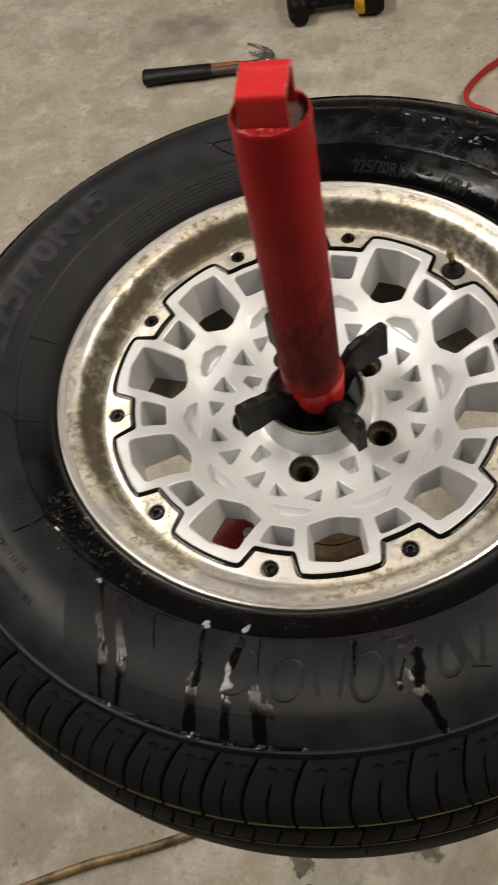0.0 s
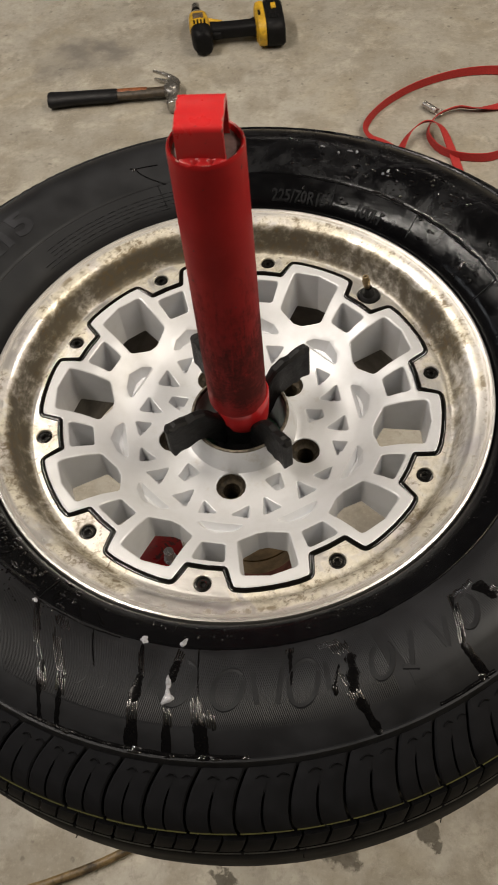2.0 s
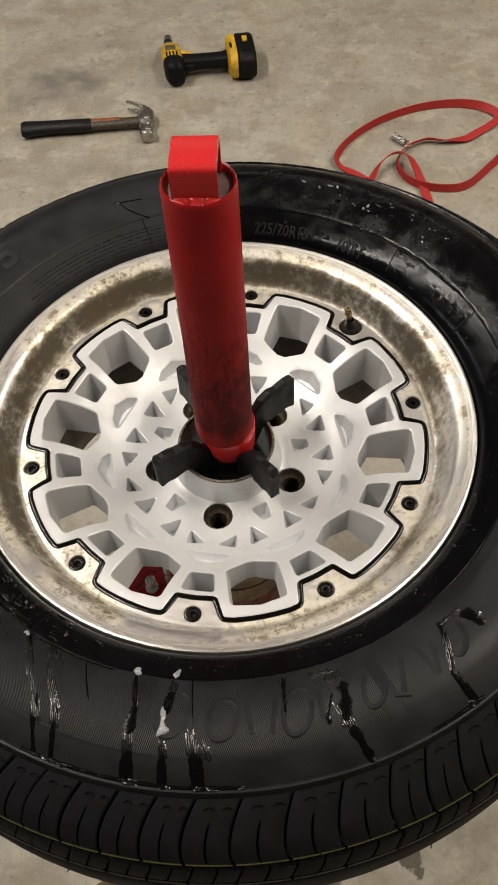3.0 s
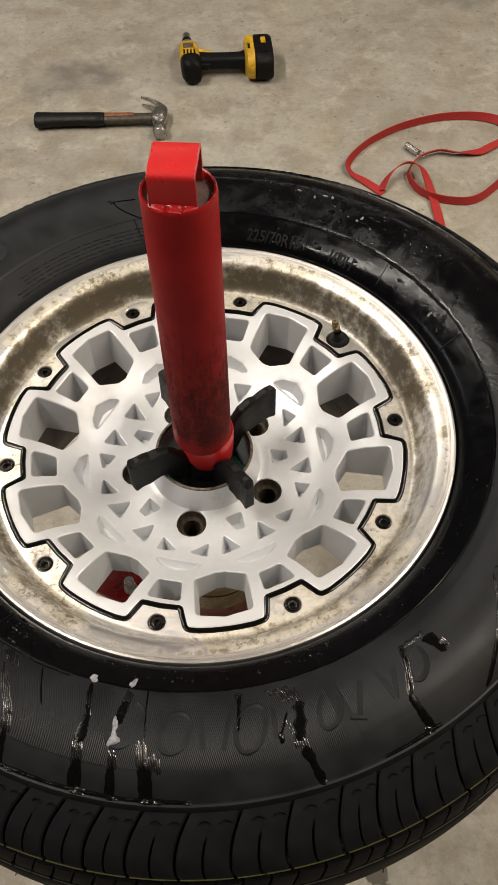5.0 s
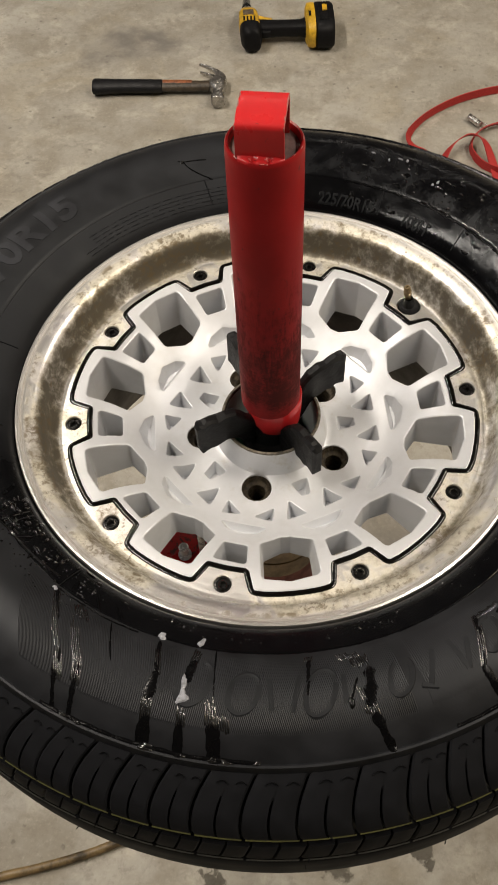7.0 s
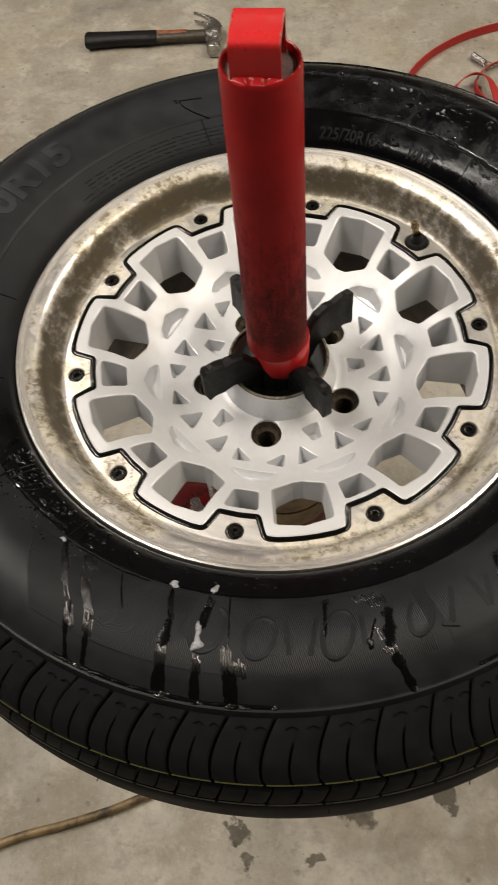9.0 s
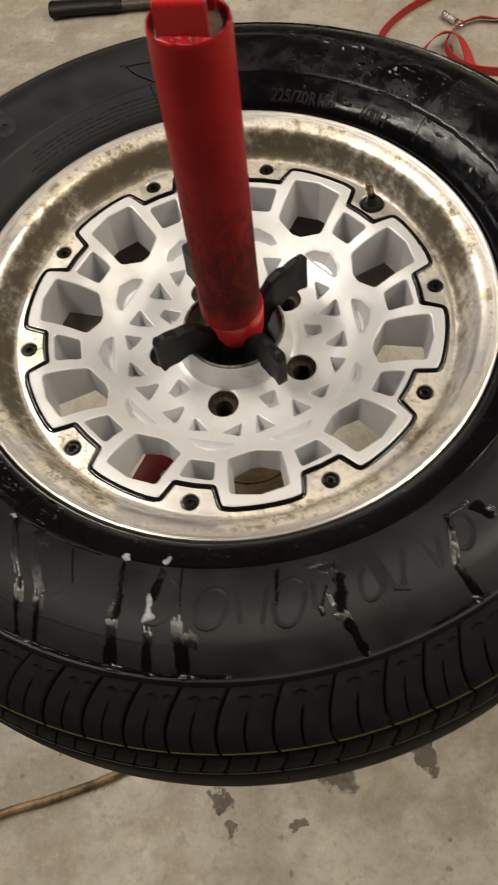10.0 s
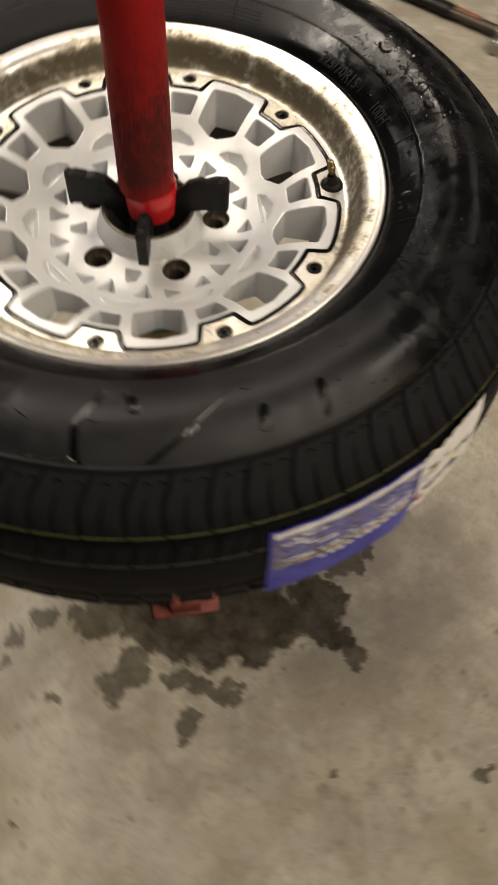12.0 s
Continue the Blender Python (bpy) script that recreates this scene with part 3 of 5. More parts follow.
    bmesh.ops.delete(bm, geom=[q for q in bm.verts if not q.link_faces], context="VERTS")
    return bm_mesh("wheel_centre", bm, M_SILVER, 17)


centre = part("wheel_centre", wheel_centre(), wheel, "silver painted lattice centre with ten large openings")

part("bore_edge", mesh_of("bore_edge", *revolve([(0.0394, up(-0.0150)), (0.0396, up(-0.0122)), (0.0400, up(-0.0114)), (0.0410, up(-0.0112)), (0.0420, up(-0.0116)), (0.0425, up(-0.0130))], 96), M_LEDGE, 40), centre,
     "worn bare edge of the centre bore")

# back of the centre and the hub pad it rests on
back = joined(revolve([(0.0404, up(-0.078)), (0.082, up(-0.078)), (0.086, up(-0.072)), (0.098, up(-0.046)), (0.104, up(-0.044))], 96))
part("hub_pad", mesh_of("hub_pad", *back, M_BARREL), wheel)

# rim: lip with the flat tabs, then the barrel
TAB = up(-0.0012)
LIP = [(0.1765, TAB), (0.1795, TAB + 0.0004), (0.1820, TAB + 0.0022), (0.1844, TAB + 0.0070), (0.1865, TAB + 0.0135), (0.1884, TAB + 0.0198),
       (0.1908, TAB + 0.0244), (0.1950, TAB + 0.0270), (0.2000, TAB + 0.0284), (0.2035, TAB + 0.0293), (0.2050, TAB + 0.0300), (0.2068, TAB + 0.0306),
       (0.2082, TAB + 0.0300), (0.2090, TAB + 0.0275), (0.2088, TAB + 0.0225), (0.2060, TAB + 0.0140)]


def rim_lip():
    outer = [polar(0.1765, 360 * i / 256) for i in range(256)]
    gap = offset(centre_outline(), 0.0032)
    holes, walls = [gap], [rings([[(p.x, p.y, TAB) for p in gap], [(p.x, p.y, TAB - 0.006) for p in gap]])]
    for i, b in enumerate(BOLT_AT):
        rad = 0.0112 if i == 3 else 0.0073
        c = polar(0.1675 if i == 3 else 0.167, b)
        h = [c + polar(rad, 15 * j) for j in range(24)]
        holes.append(h)
        walls.append(rings([[(p.x, p.y, TAB) for p in h], [(p.x, p.y, TAB - 0.0006) for p in offset(h, -0.0006)], [(p.x, p.y, TAB - 0.008) for p in offset(h, -0.0006)]]))
    loose = [polar(r, 1.5 * j) for r in (0.157, 0.161, 0.165, 0.169, 0.173) for j in range(240)]
    flat = sheet(outer, holes, loose, lambda r: TAB)
    return mesh_of("rim_lip", *joined(flat, revolve(LIP, 256), *walls), M_LIP, 40)


rim = part("rim_lip", rim_lip(), wheel, "polished aluminium rim lip with brown stains")
barrel = [(0.174, up(-0.006)), (0.166, up(-0.012)), (0.166, up(-0.055)), (0.172, up(-0.105)), (0.186, up(-0.150)), (0.204, up(-0.163)), (0.208, up(-0.160)),
          (0.206, up(-0.145)), (0.190, up(-0.135)), (0.178, up(-0.10)), (0.172, up(-0.055)), (0.19, up(-0.02)), (0.2, up(0.005))]
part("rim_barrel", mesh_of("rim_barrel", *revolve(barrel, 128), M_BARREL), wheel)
bead = sweep([(p.x, p.y, up(-0.0018)) for p in offset(centre_outline(), 0.0015)],
             [(-0.0023, -0.002), (-0.0022, 0.0008), (-0.0015, 0.0014), (0.0, 0.0017), (0.0015, 0.0014), (0.0022, 0.0008), (0.0023, -0.002)], closed=True, flat=True)
part("sealant_bead", mesh_of("sealant_bead", *bead, M_GASKET, 60), wheel, "glossy black sealant round the wheel centre")


def rim_bolt_mesh():
    hexa = [(0.0026 * math.cos(radians(60 * i)), 0.0026 * math.sin(radians(60 * i))) for i in range(6)]
    out = [(0.0066, -0.0060), (0.0066, -0.0022), (0.0061, -0.0014), (0.0052, -0.0012), (0.0050, -0.0022), (0.0046, -0.0022), (0.0044, -0.0012), (0.0033, -0.0012)]
    v, f = revolve(out, 18)
    o = len(v)
    v += [(0.0033 * math.cos(radians(60 * i)), 0.0033 * math.sin(radians(60 * i)), -0.0012) for i in range(6)]
    v += [(x, y, -0.0018) for x, y in hexa] + [(x, y, -0.0042) for x, y in hexa] + [(0, 0, -0.0044)]
    for i in range(6):
        j = (i + 1) % 6
        f += [(o + i, o + j, o + 6 + j, o + 6 + i), (o + 6 + i, o + 6 + j, o + 12 + j, o + 12 + i), (o + 12 + i, o + 12 + j, o + 18)]
    return mesh_of("rim_bolt", v, f, M_BOLT, 40)


bolt_mesh = rim_bolt_mesh()
for i, b in enumerate(BOLT_AT):
    if i != 3:
        p = polar(0.167, b)
        part("rim_bolt", bolt_mesh, rim, m=pose(p.x, p.y, TAB, 0, 0, b * 3.7))

seat_mesh = turned("lug_seat", [(0.0127, -0.0004), (0.0122, 0.0003), (0.0117, -0.0012), (0.0113, -0.0040), (0.0106, -0.0052), (0.0090, -0.0068), (0.0078, -0.0078), (0.0074, -0.0092), (0.0072, -0.0400)], M_SEAT, 32)
ledge_mesh = turned("seat_ledge", [(0.0100, -0.0054), (0.0086, -0.0064), (0.0076, -0.0070), (0.0073, -0.0084)], M_SEAT, 28)
for a in LUG_AT:
    p = polar(0.0612, a)
    part("seat_ledge", ledge_mesh, centre, m=pose(p.x, p.y, face_z(0.0612) - 0.0012))
    part("lug_seat", seat_mesh, centre, "rusty lug bolt seat", pose(p.x, p.y, face_z(0.0612) - 0.0012))

# valve in the fourth tab
valve = part("valve_base", turned("valve_base", [(0.0, -0.006), (0.0098, -0.006), (0.0098, -0.001), (0.0085, 0.0015), (0.0060, 0.003), (0.0042, 0.009), (0.0036, 0.012)], M_BLACK, 24), rim,
             "black rubber valve base", pose(*polar(0.1675, 45), TAB, 8, -6, 0))
stem = [(0.0031, 0.0), (0.0031, 0.004), (0.0036, 0.0045), (0.0036, 0.009), (0.0030, 0.0095), (0.0026, 0.010)]
stem += [(0.0026 + 0.0004 * (i % 2), 0.0105 + 0.0008 * i) for i in range(6)] + [(0.0022, 0.0155), (0.0012, 0.0155), (0.0010, 0.014), (0.0, 0.014)]
part("valve_stem", turned("valve_stem", stem, M_BRASS, 18), rim, "tarnished brass valve stem", pose(0.1165, 0.1192, TAB + 0.0105, 8, -9, 0))

# ------------------------------------------------------------- the tyre
MIDZ = -0.052
SIDE = ((0.2060, 0.0150), (0.2092, 0.0225), (0.2105, 0.0300), (0.2140, 0.0352), (0.2200, 0.0398), (0.2280, 0.0448), (0.2345, 0.0486), (0.2352, 0.0482),
        (0.2360, 0.0492), (0.2480, 0.0550), (0.2600, 0.0590), (0.2700, 0.0606), (0.2800, 0.0592), (0.2900, 0.0551), (0.3000, 0.0490), (0.3042, 0.0458),
        (0.3052, 0.0466), (0.3066, 0.0463), (0.3076, 0.0436), (0.3090, 0.0400))
SHOULDER = ((0.3088, 0.0416), (0.3150, 0.0384), (0.3210, 0.0343), (0.3270, 0.0295), (0.3325, 0.0243), (0.3370, 0.0188), (0.3400, 0.0140), (0.3418, 0.0098))
TREAD = ((0.3430, 0.0030), (0.3455, -0.0100), (0.3472, -0.0250), (0.3482, -0.0400), (0.3485, -0.0520))


def eased(rows, lo, hi, step=0.0025):
    """The profile with its long flank between lo and hi drawn as a smooth curve."""
    r, z = np.array(rows).T
    flank = np.arange(lo, hi, step)
    fit = np.polyfit(r[(r >= lo) & (r <= hi)] - 0.27, z[(r >= lo) & (r <= hi)], 4)
    return tuple(p for p in rows if p[0] < lo) + tuple((float(x), float(np.polyval(fit, x - 0.27))) for x in flank) + tuple(p for p in rows if p[0] >= hi)


SIDE = eased(SIDE, 0.2360, 0.3000)


def side_z(r):
    return up(float(np.interp(r, [p[0] for p in SIDE], [p[1] for p in SIDE])))


def mirrored(rows):
    return [(r, 2 * MIDZ - z) for r, z in rows][::-1]


def sunk(rows, d):
    """A profile moved inwards by d."""
    out = []
    for i, (r, z) in enumerate(rows):
        (ra, za), (rb, zb) = rows[max(i - 1, 0)], rows[min(i + 1, len(rows) - 1)]
        t = Vector((rb - ra, zb - za)).normalized()
        out.append((r + t.y * d, z - t.x * d))
    return out


base = list(SIDE) + sunk(list(SHOULDER[1:]) + list(TREAD), 0.0062)
carcass = base + mirrored(base)[1:]
tyre = part("tyre", mesh_of("tyre", *revolve([(r, up(z)) for r, z in carcass], 288), M_RUBBER, 50), wheel, "black rubber tyre with wet streaks on its sidewall")

SIZES = (4.56, 5.36, 6.01)
rnd = random.Random(21)
order = [0] * 18 + [1] * 20 + [2] * 20
rnd.shuffle(order)
PITCHES = [SIZES[i] for i in (0, 0, 0, 0, 1, 2, 2, 2, 0, 0)] + [SIZES[i] for i in order]
GROOVES = [-112.7 + sum(PITCHES[:i]) for i in range(len(PITCHES))]


def block_mesh(name, rows, width, skew, sipe_from, deep=0.0060, curl=0.0):
    """One tread block: rows of (r, z), an angular width in degrees, a sipe in its middle from a row on."""
    cols = (0.0, 0.05, 0.25, 0.47, 0.487, 0.5, 0.513, 0.53, 0.75, 0.95, 1.0)
    n, low, verts = len(cols), sunk(rows, deep), []
    count = len(rows)
    for i in range(count):
        for c in cols:
            cut = 0.0
            if c in (0.0, 1.0):
                cut = 0.0010
            if i == count - 1:
                cut += 0.0006
            if i >= sipe_from and c in (0.487, 0.5, 0.513):
                cut += 0.0030
            r, z = sunk(rows, cut)[i]
            t = i / (count - 1)
            a = radians((c - 0.5) * width + skew * t + curl * math.sin(math.pi * t))
            verts.append((r * math.cos(a), r * math.sin(a), up(z)))
    top = len(verts)
    for i in range(count):
        for c in (0.0, 1.0):
            r, z = low[i]
            t = i / (count - 1)
            a = radians((c - 0.5) * width + skew * t + curl * math.sin(math.pi * t))
            verts.append((r * math.cos(a), r * math.sin(a), up(z)))
    faces = [(i * n + k, i * n + k + 1, (i + 1) * n + k + 1, (i + 1) * n + k) for i in range(count - 1) for k in range(n - 1)]
    for i in range(count - 1):
        faces.append((i * n, (i + 1) * n, top + 2 * i + 2, top + 2 * i))
        faces.append((i * n + n - 1, top + 2 * i + 1, top + 2 * i + 3, (i + 1) * n + n - 1))
    for i, base_i in ((0, top), (count - 1, top + 2 * (count - 1))):
        faces.append((*[i * n + k for k in range(n)], base_i + 1, base_i))
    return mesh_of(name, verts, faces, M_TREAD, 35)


def eyebrow(a0, r, z, size):
    """A small raised crescent on a shoulder block."""
    pts = []
    for i in range(7):
        u = -1 + i / 3
        rr = r - 0.0016 * (1 - u * u)
        pts.append((*polar(rr, a0 + u * size), up(z + 0.0012 * (1 - u * u))))
    return sweep(pts, [(-0.0005, -0.0004), (0, 0.0007), (0.0005, -0.0004)], flat=True)


rib_rows = [(0.3432, -0.0020), (0.3448, -0.0070), (0.3458, -0.0130), (0.3468, -0.0190), (0.3472, -0.0230)]
shoulder_mesh = {p: block_mesh("tread_block", list(SHOULDER), p - 0.33, -1.5, 3, curl=-0.9) for p in SIZES}
rib_mesh = {p: block_mesh("rib_block", rib_rows, p - 0.24, -0.9, 0) for p in SIZES}
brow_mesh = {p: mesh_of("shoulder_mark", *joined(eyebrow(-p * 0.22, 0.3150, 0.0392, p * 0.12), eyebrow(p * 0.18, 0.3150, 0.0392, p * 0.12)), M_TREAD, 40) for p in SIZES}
for p, a0 in zip(PITCHES, GROOVES):
    a = a0 + p / 2 + 1.1
    part("tread_block", shoulder_mesh[p], tyre, m=pose(0, 0, 0, 0, 0, a))
    part("shoulder_mark", brow_mesh[p], tyre, m=pose(0, 0, 0, 0, 0, a))
    part("rib_block", rib_mesh[p], tyre, m=pose(0, 0, 0, 0, 0, a - 0.6))
crown = [(0.3476, -0.0290), (0.3482, -0.0300), (0.3487, -0.0440), (0.3488, -0.0520), (0.3487, -0.0600), (0.3482, -0.0740), (0.3476, -0.0750)]
crown = [(0.3420, -0.0290)] + crown + [(0.3420, -0.0750)]
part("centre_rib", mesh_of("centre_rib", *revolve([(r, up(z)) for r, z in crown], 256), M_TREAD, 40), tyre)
low_rows = mirrored(rib_rows)
low_pairs = []
for p, a0 in zip(PITCHES, GROOVES):
    for rows in (low_rows, mirrored(list(SHOULDER))):
        inner = sunk(rows, 0.006)
        v, f = [], []
        for level in (rows, inner):
            for r, z in level:
                v += [(*polar(r, a), up(z)) for a in (a0 + 0.3, a0 + p - 0.3)]
        m2 = 2 * len(rows)
        for k in range(len(rows) - 1):
            f += [(2 * k, 2 * k + 1, 2 * k + 3, 2 * k + 2), (2 * k, 2 * k + 2, m2 + 2 * k + 2, m2 + 2 * k), (2 * k + 1, m2 + 2 * k + 1, m2 + 2 * k + 3, 2 * k + 3)]
        f += [(0, m2, m2 + 1, 1), (m2 - 2, m2 - 1, 2 * m2 - 1, 2 * m2 - 2)]
        low_pairs.append((v, f))
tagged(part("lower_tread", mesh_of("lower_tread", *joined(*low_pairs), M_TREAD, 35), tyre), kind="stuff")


def hoop(name, r, z, half, material, label):
    """A thin painted line round the tread, a dash on every block."""
    dashes = {p: mesh_of(name, *revolve([(r - 0.0004, up(z + half)), (r, up(z)), (r + 0.0003, up(z - half))], 6, -0.1, p - 0.35), material, 0) for p in SIZES}
    for p, a0 in zip(PITCHES, GROOVES):
        part(name, dashes[p], tyre, label, pose(0, 0, 0, 0, 0, a0))


hoop("yellow_line", 0.3419, 0.0118, 0.0004, M_LINE, "thin faded yellow line round the tread")
hoop("pale_line", 0.3478, -0.0225, 0.0005, M_PALE, "thin pale line round the tread")

# fine rubber hairs left from the mould
hairs = []
rnd = random.Random(4)
for i in range(70):
    a, z = rnd.uniform(0, 360), rnd.choice((0.012, -0.004, -0.022, -0.04, -0.08))
    r = float(np.interp(-z, [-p[1] for p in list(SHOULDER) + list(TREAD)], [p[0] for p in list(SHOULDER) + list(TREAD)])) if z > -0.05 else 0.347
    p0, p1 = polar(r - 0.001, a), polar(r + rnd.uniform(0.0012, 0.0030), a + rnd.uniform(-0.5, 0.5))
    hairs.append(sweep([(*p0, up(z)), (*p1, up(z + rnd.uniform(-0.002, 0.002)))], [(-0.0004, -0.0003), (0.0004, -0.0003), (0, 0.0005)]))
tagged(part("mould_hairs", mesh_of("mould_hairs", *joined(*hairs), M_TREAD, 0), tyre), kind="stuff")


def sidewall_text(body, r, a_mid, size, name, rise=0.0006, spread=1.0, label="", material=None):
    """Raised writing along the sidewall, read from outside the wheel with its feet to the hub."""
    cu = bpy.data.curves.new("text", "FONT")
    cu.body, cu.size, cu.align_x, cu.extrude, cu.resolution_u = body, size, "CENTER", rise, 3
    cu.offset = 0.02 * size if size < 0.02 else 0.035 * size
    ob = bpy.data.objects.new("text", cu)
    scene.collection.objects.link(ob)
    me = bpy.data.meshes.new_from_object(ob.evaluated_get(bpy.context.evaluated_depsgraph_get()))
    bpy.data.objects.remove(ob)
    bpy.data.curves.remove(cu)
    bm = bmesh.new()
    bm.from_mesh(me)
    bmesh.ops.triangulate(bm, faces=bm.faces[:])
    for _ in range(3):
        bmesh.ops.subdivide_edges(bm, edges=[e for e in bm.edges if e.calc_length() > 0.0045], cuts=1)
        bmesh.ops.triangulate(bm, faces=bm.faces[:])
    bm.to_mesh(me)
    bm.free()
    for v in me.vertices:
        rr = r + v.co.y
        a = radians(a_mid) - v.co.x * spread / r
        z = side_z(rr) + v.co.z + rise * 0.4 + (0.0006 if size < 0.01 else 0.0)
        v.co = (rr * math.cos(a), rr * math.sin(a), z)
    me.materials.clear()
    me.materials.append(material or M_LETTER)
    return part(name, me, tyre, label)


sidewall_text("225/70R15", 0.2135, 74.5, 0.0125, "size_lettering", spread=0.95)
sidewall_text("100H", 0.2135, 56.5, 0.0125, "size_lettering", spread=0.95)
sidewall_text("225/70R15", 0.2495, 158.4, 0.0335, "large_size_lettering", rise=0.0003, spread=1.27, material=M_DUSTY)
sidewall_text("TREADWEAR", 0.2790, -133, 0.0065, "small_lettering", rise=0.0002, material=M_MARK)
sidewall_text("TEMPERATURE", 0.2680, -138, 0.0065, "small_lettering", rise=0.0002, material=M_MARK)
sidewall_text("TRACTION", 0.2790, -146, 0.0065, "small_lettering", rise=0.0002, material=M_MARK)


def drape(pts, h, closed=True, w=0.0007):
    """A raised bead along a sidewall outline of (r, degrees)."""
    path = [(*polar(r, a), side_z(r) + h) for r, a in pts]
    return sweep(path, [(-w, -0.0008), (-w * 0.5, 0.0004), (w * 0.5, 0.0004), (w, -0.0008)], closed=closed, flat=True)


def slanted(r, a, dr, da, lean, n=32, start=0.0, end=360.0):
    """Points of an oval, or of a piece of one, that leans along the sidewall."""
    out = []
    for i in range(n):
        th = radians(start + (end - start) * i / (n if end - start >= 360 else n - 1))
        u = math.sin(th)
        out.append((r + dr * u, a + da * math.cos(th) + lean * u))
    return out


def raised(points, width, closed, material=M_MARK):
    part("raised_mark", mesh_of("raised_mark", *drape(points, -0.0001, closed, width), material, 30), tyre)


# leaning ovals, bows and bars of the maker's mark
for r, a, dr, da, lean, w in ((0.2713, -110.5, 0.0058, 0.85, -0.3, 0.0009), (0.2722, -107.7, 0.0052, 0.85, -0.4, 0.0009)):
    raised(slanted(r, a, dr, da, lean), w, True)
raised([(0.2650 + 0.0028 * i, -104.7 - 0.17 * i) for i in range(5)], 0.0011, False)
raised([(0.2570 + 0.0033 * i, -100.4 - 0.17 * i) for i in range(7)], 0.0016, False)
for r, a, dr, da, lean, start, end in ((0.2620, -97.0, 0.0145, 2.2, -0.5, -80, 150), (0.2652, -90.0, 0.0122, 2.0, -0.5, -30, 330), (0.2655, -79.6, 0.0138, 2.0, -0.9, -20, 340),
                                       (0.2668, -68.5, 0.0104, 1.6, -0.9, -60, 240), (0.2660, -54.4, 0.0098, 1.6, -0.9, -60, 300)):
    raised(slanted(r, a, dr, da, lean, start=start, end=end), 0.0032, False)
for r0, a0, r1, a1 in ((0.2548, -86.6, 0.2760, -86.2), (0.2535, -82.2, 0.2770, -83.6), (0.2560, -76.1, 0.2750, -76.6), (0.2560, -72.6, 0.2750, -73.8), (0.2756, -66.4, 0.2796, -64.4), (0.2570, -62.8, 0.2770, -65.2), (0.2556, -60.2, 0.2780, -59.7), (0.2780, -59.7, 0.2600, -57.6)):
    raised([(r0 + (r1 - r0) * i / 6, a0 + (a1 - a0) * i / 6) for i in range(7)], 0.0030, False)
for r, a, da, start, end in ((0.2600, 71.0, 2.0, 20, 330), (0.2600, 61.5, 1.7, -70, 200), (0.2600, 52.2, 1.7, 30, 300)):
    raised(slanted(r, a, 0.0085, da, 0.6, start=start, end=end), 0.0024, False, M_RUBBER)
for r0, a0, r1, a1 in ((0.2520, 66.4, 0.2690, 66.9), (0.2690, 68.2, 0.2690, 65.2), (0.2525, 57.8, 0.2690, 56.6), (0.2690, 56.6, 0.2530, 54.8), (0.2520, 48.6, 0.2685, 48.0)):
    raised([(r0 + (r1 - r0) * i / 6, a0 + (a1 - a0) * i / 6) for i in range(7)], 0.0024, False, M_RUBBER)


def ribbed_panel(a0, a1, r0, r1, pitch=0.0014, slant=0.0, rise=0.00034):
    """A field of fine radial ribs on the sidewall."""
    n = int(radians(a1 - a0) * 0.27 / pitch)
    rows = np.linspace(r0, r1, 16)
    v, f = [], []
    for i in range(2 * n + 1):
        t = i / (2 * n)
        h = rise if i % 2 else 0.00005
        v += [(*polar(r, (a0 + slant * (r - r0)) * (1 - t) + a1 * t), side_z(r) + (h if 0 < k < 15 else -0.0003)) for k, r in enumerate(rows)]
    for i in range(2 * n):
        f += [(i * 16 + k, i * 16 + k + 1, (i + 1) * 16 + k + 1, (i + 1) * 16 + k) for k in range(15)]
    return part("ribbed_panel", mesh_of("ribbed_panel", v, f, M_RUBBER, 20), tyre)


ribbed_panel(-130.5, -68, 0.2385, 0.2915, slant=195.0)
ribbed_panel(-66, -20, 0.2385, 0.2915, rise=0.00018)
for a in (174, -141, 108, 66, 45, 20, -125):
    part("raised_line", mesh_of("raised_line", *drape([(0.2145 + 0.0035 * i, a + 0.12 * i) for i in range(7)], 0.0003, False, 0.0006), M_LETTER, 40), tyre)
for pts, w in (([(0.2900, -171.8), (0.2852, -171.4), (0.2726, -170.4), (0.2600, -169.1), (0.2483, -167.3), (0.2397, -165.6), (0.2358, -164.3)], 0.0006), ([(0.2358, -164.3), (0.2250, -164.7), (0.2160, -164.8)], 0.0005)):
    line = spline([(r, a, 0) for r, a in pts], 5)
    part("wet_crease", mesh_of("wet_crease", *drape([(p.x, p.y) for p in line], 0.0004, False, w), M_GLINT, 60), tyre, "thin glinting wet line")
for pts, w in (([(0.2375, -141.6), (0.2298, -141.8), (0.2157, -142.3)], 0.0010), ([(0.2378, -141.4), (0.2477, -140.8), (0.2611, -140.8)], 0.0007),
               ([(0.2373, -141.4), (0.2348, -138.2), (0.2335, -134.3), (0.2324, -129.7), (0.2306, -125.8)], 0.0012), ([(0.2340, -137.0), (0.2250, -136.0), (0.2180, -136.5)], 0.0008)):
    line = spline([(r, a, 0) for r, a in pts], 5)
    part("wet_crease", mesh_of("wet_crease", *drape([(p.x, p.y) for p in line], 0.0003, False, w), M_DROP, 60), tyre)
rnd = random.Random(17)
for k in range(5):
    a = 100.0 + rnd.uniform(0, 2)
    while a < 140:
        w = rnd.uniform(0.8, 3.4)
        part("small_text_bar", mesh_of("small_text_bar", *drape([(0.2155 + 0.0030 * k, a + w * i / 5) for i in range(6)], -0.00018, False, 0.0009), M_RUBBER, 40), tyre)
        a += w + rnd.uniform(0.5, 1.0)


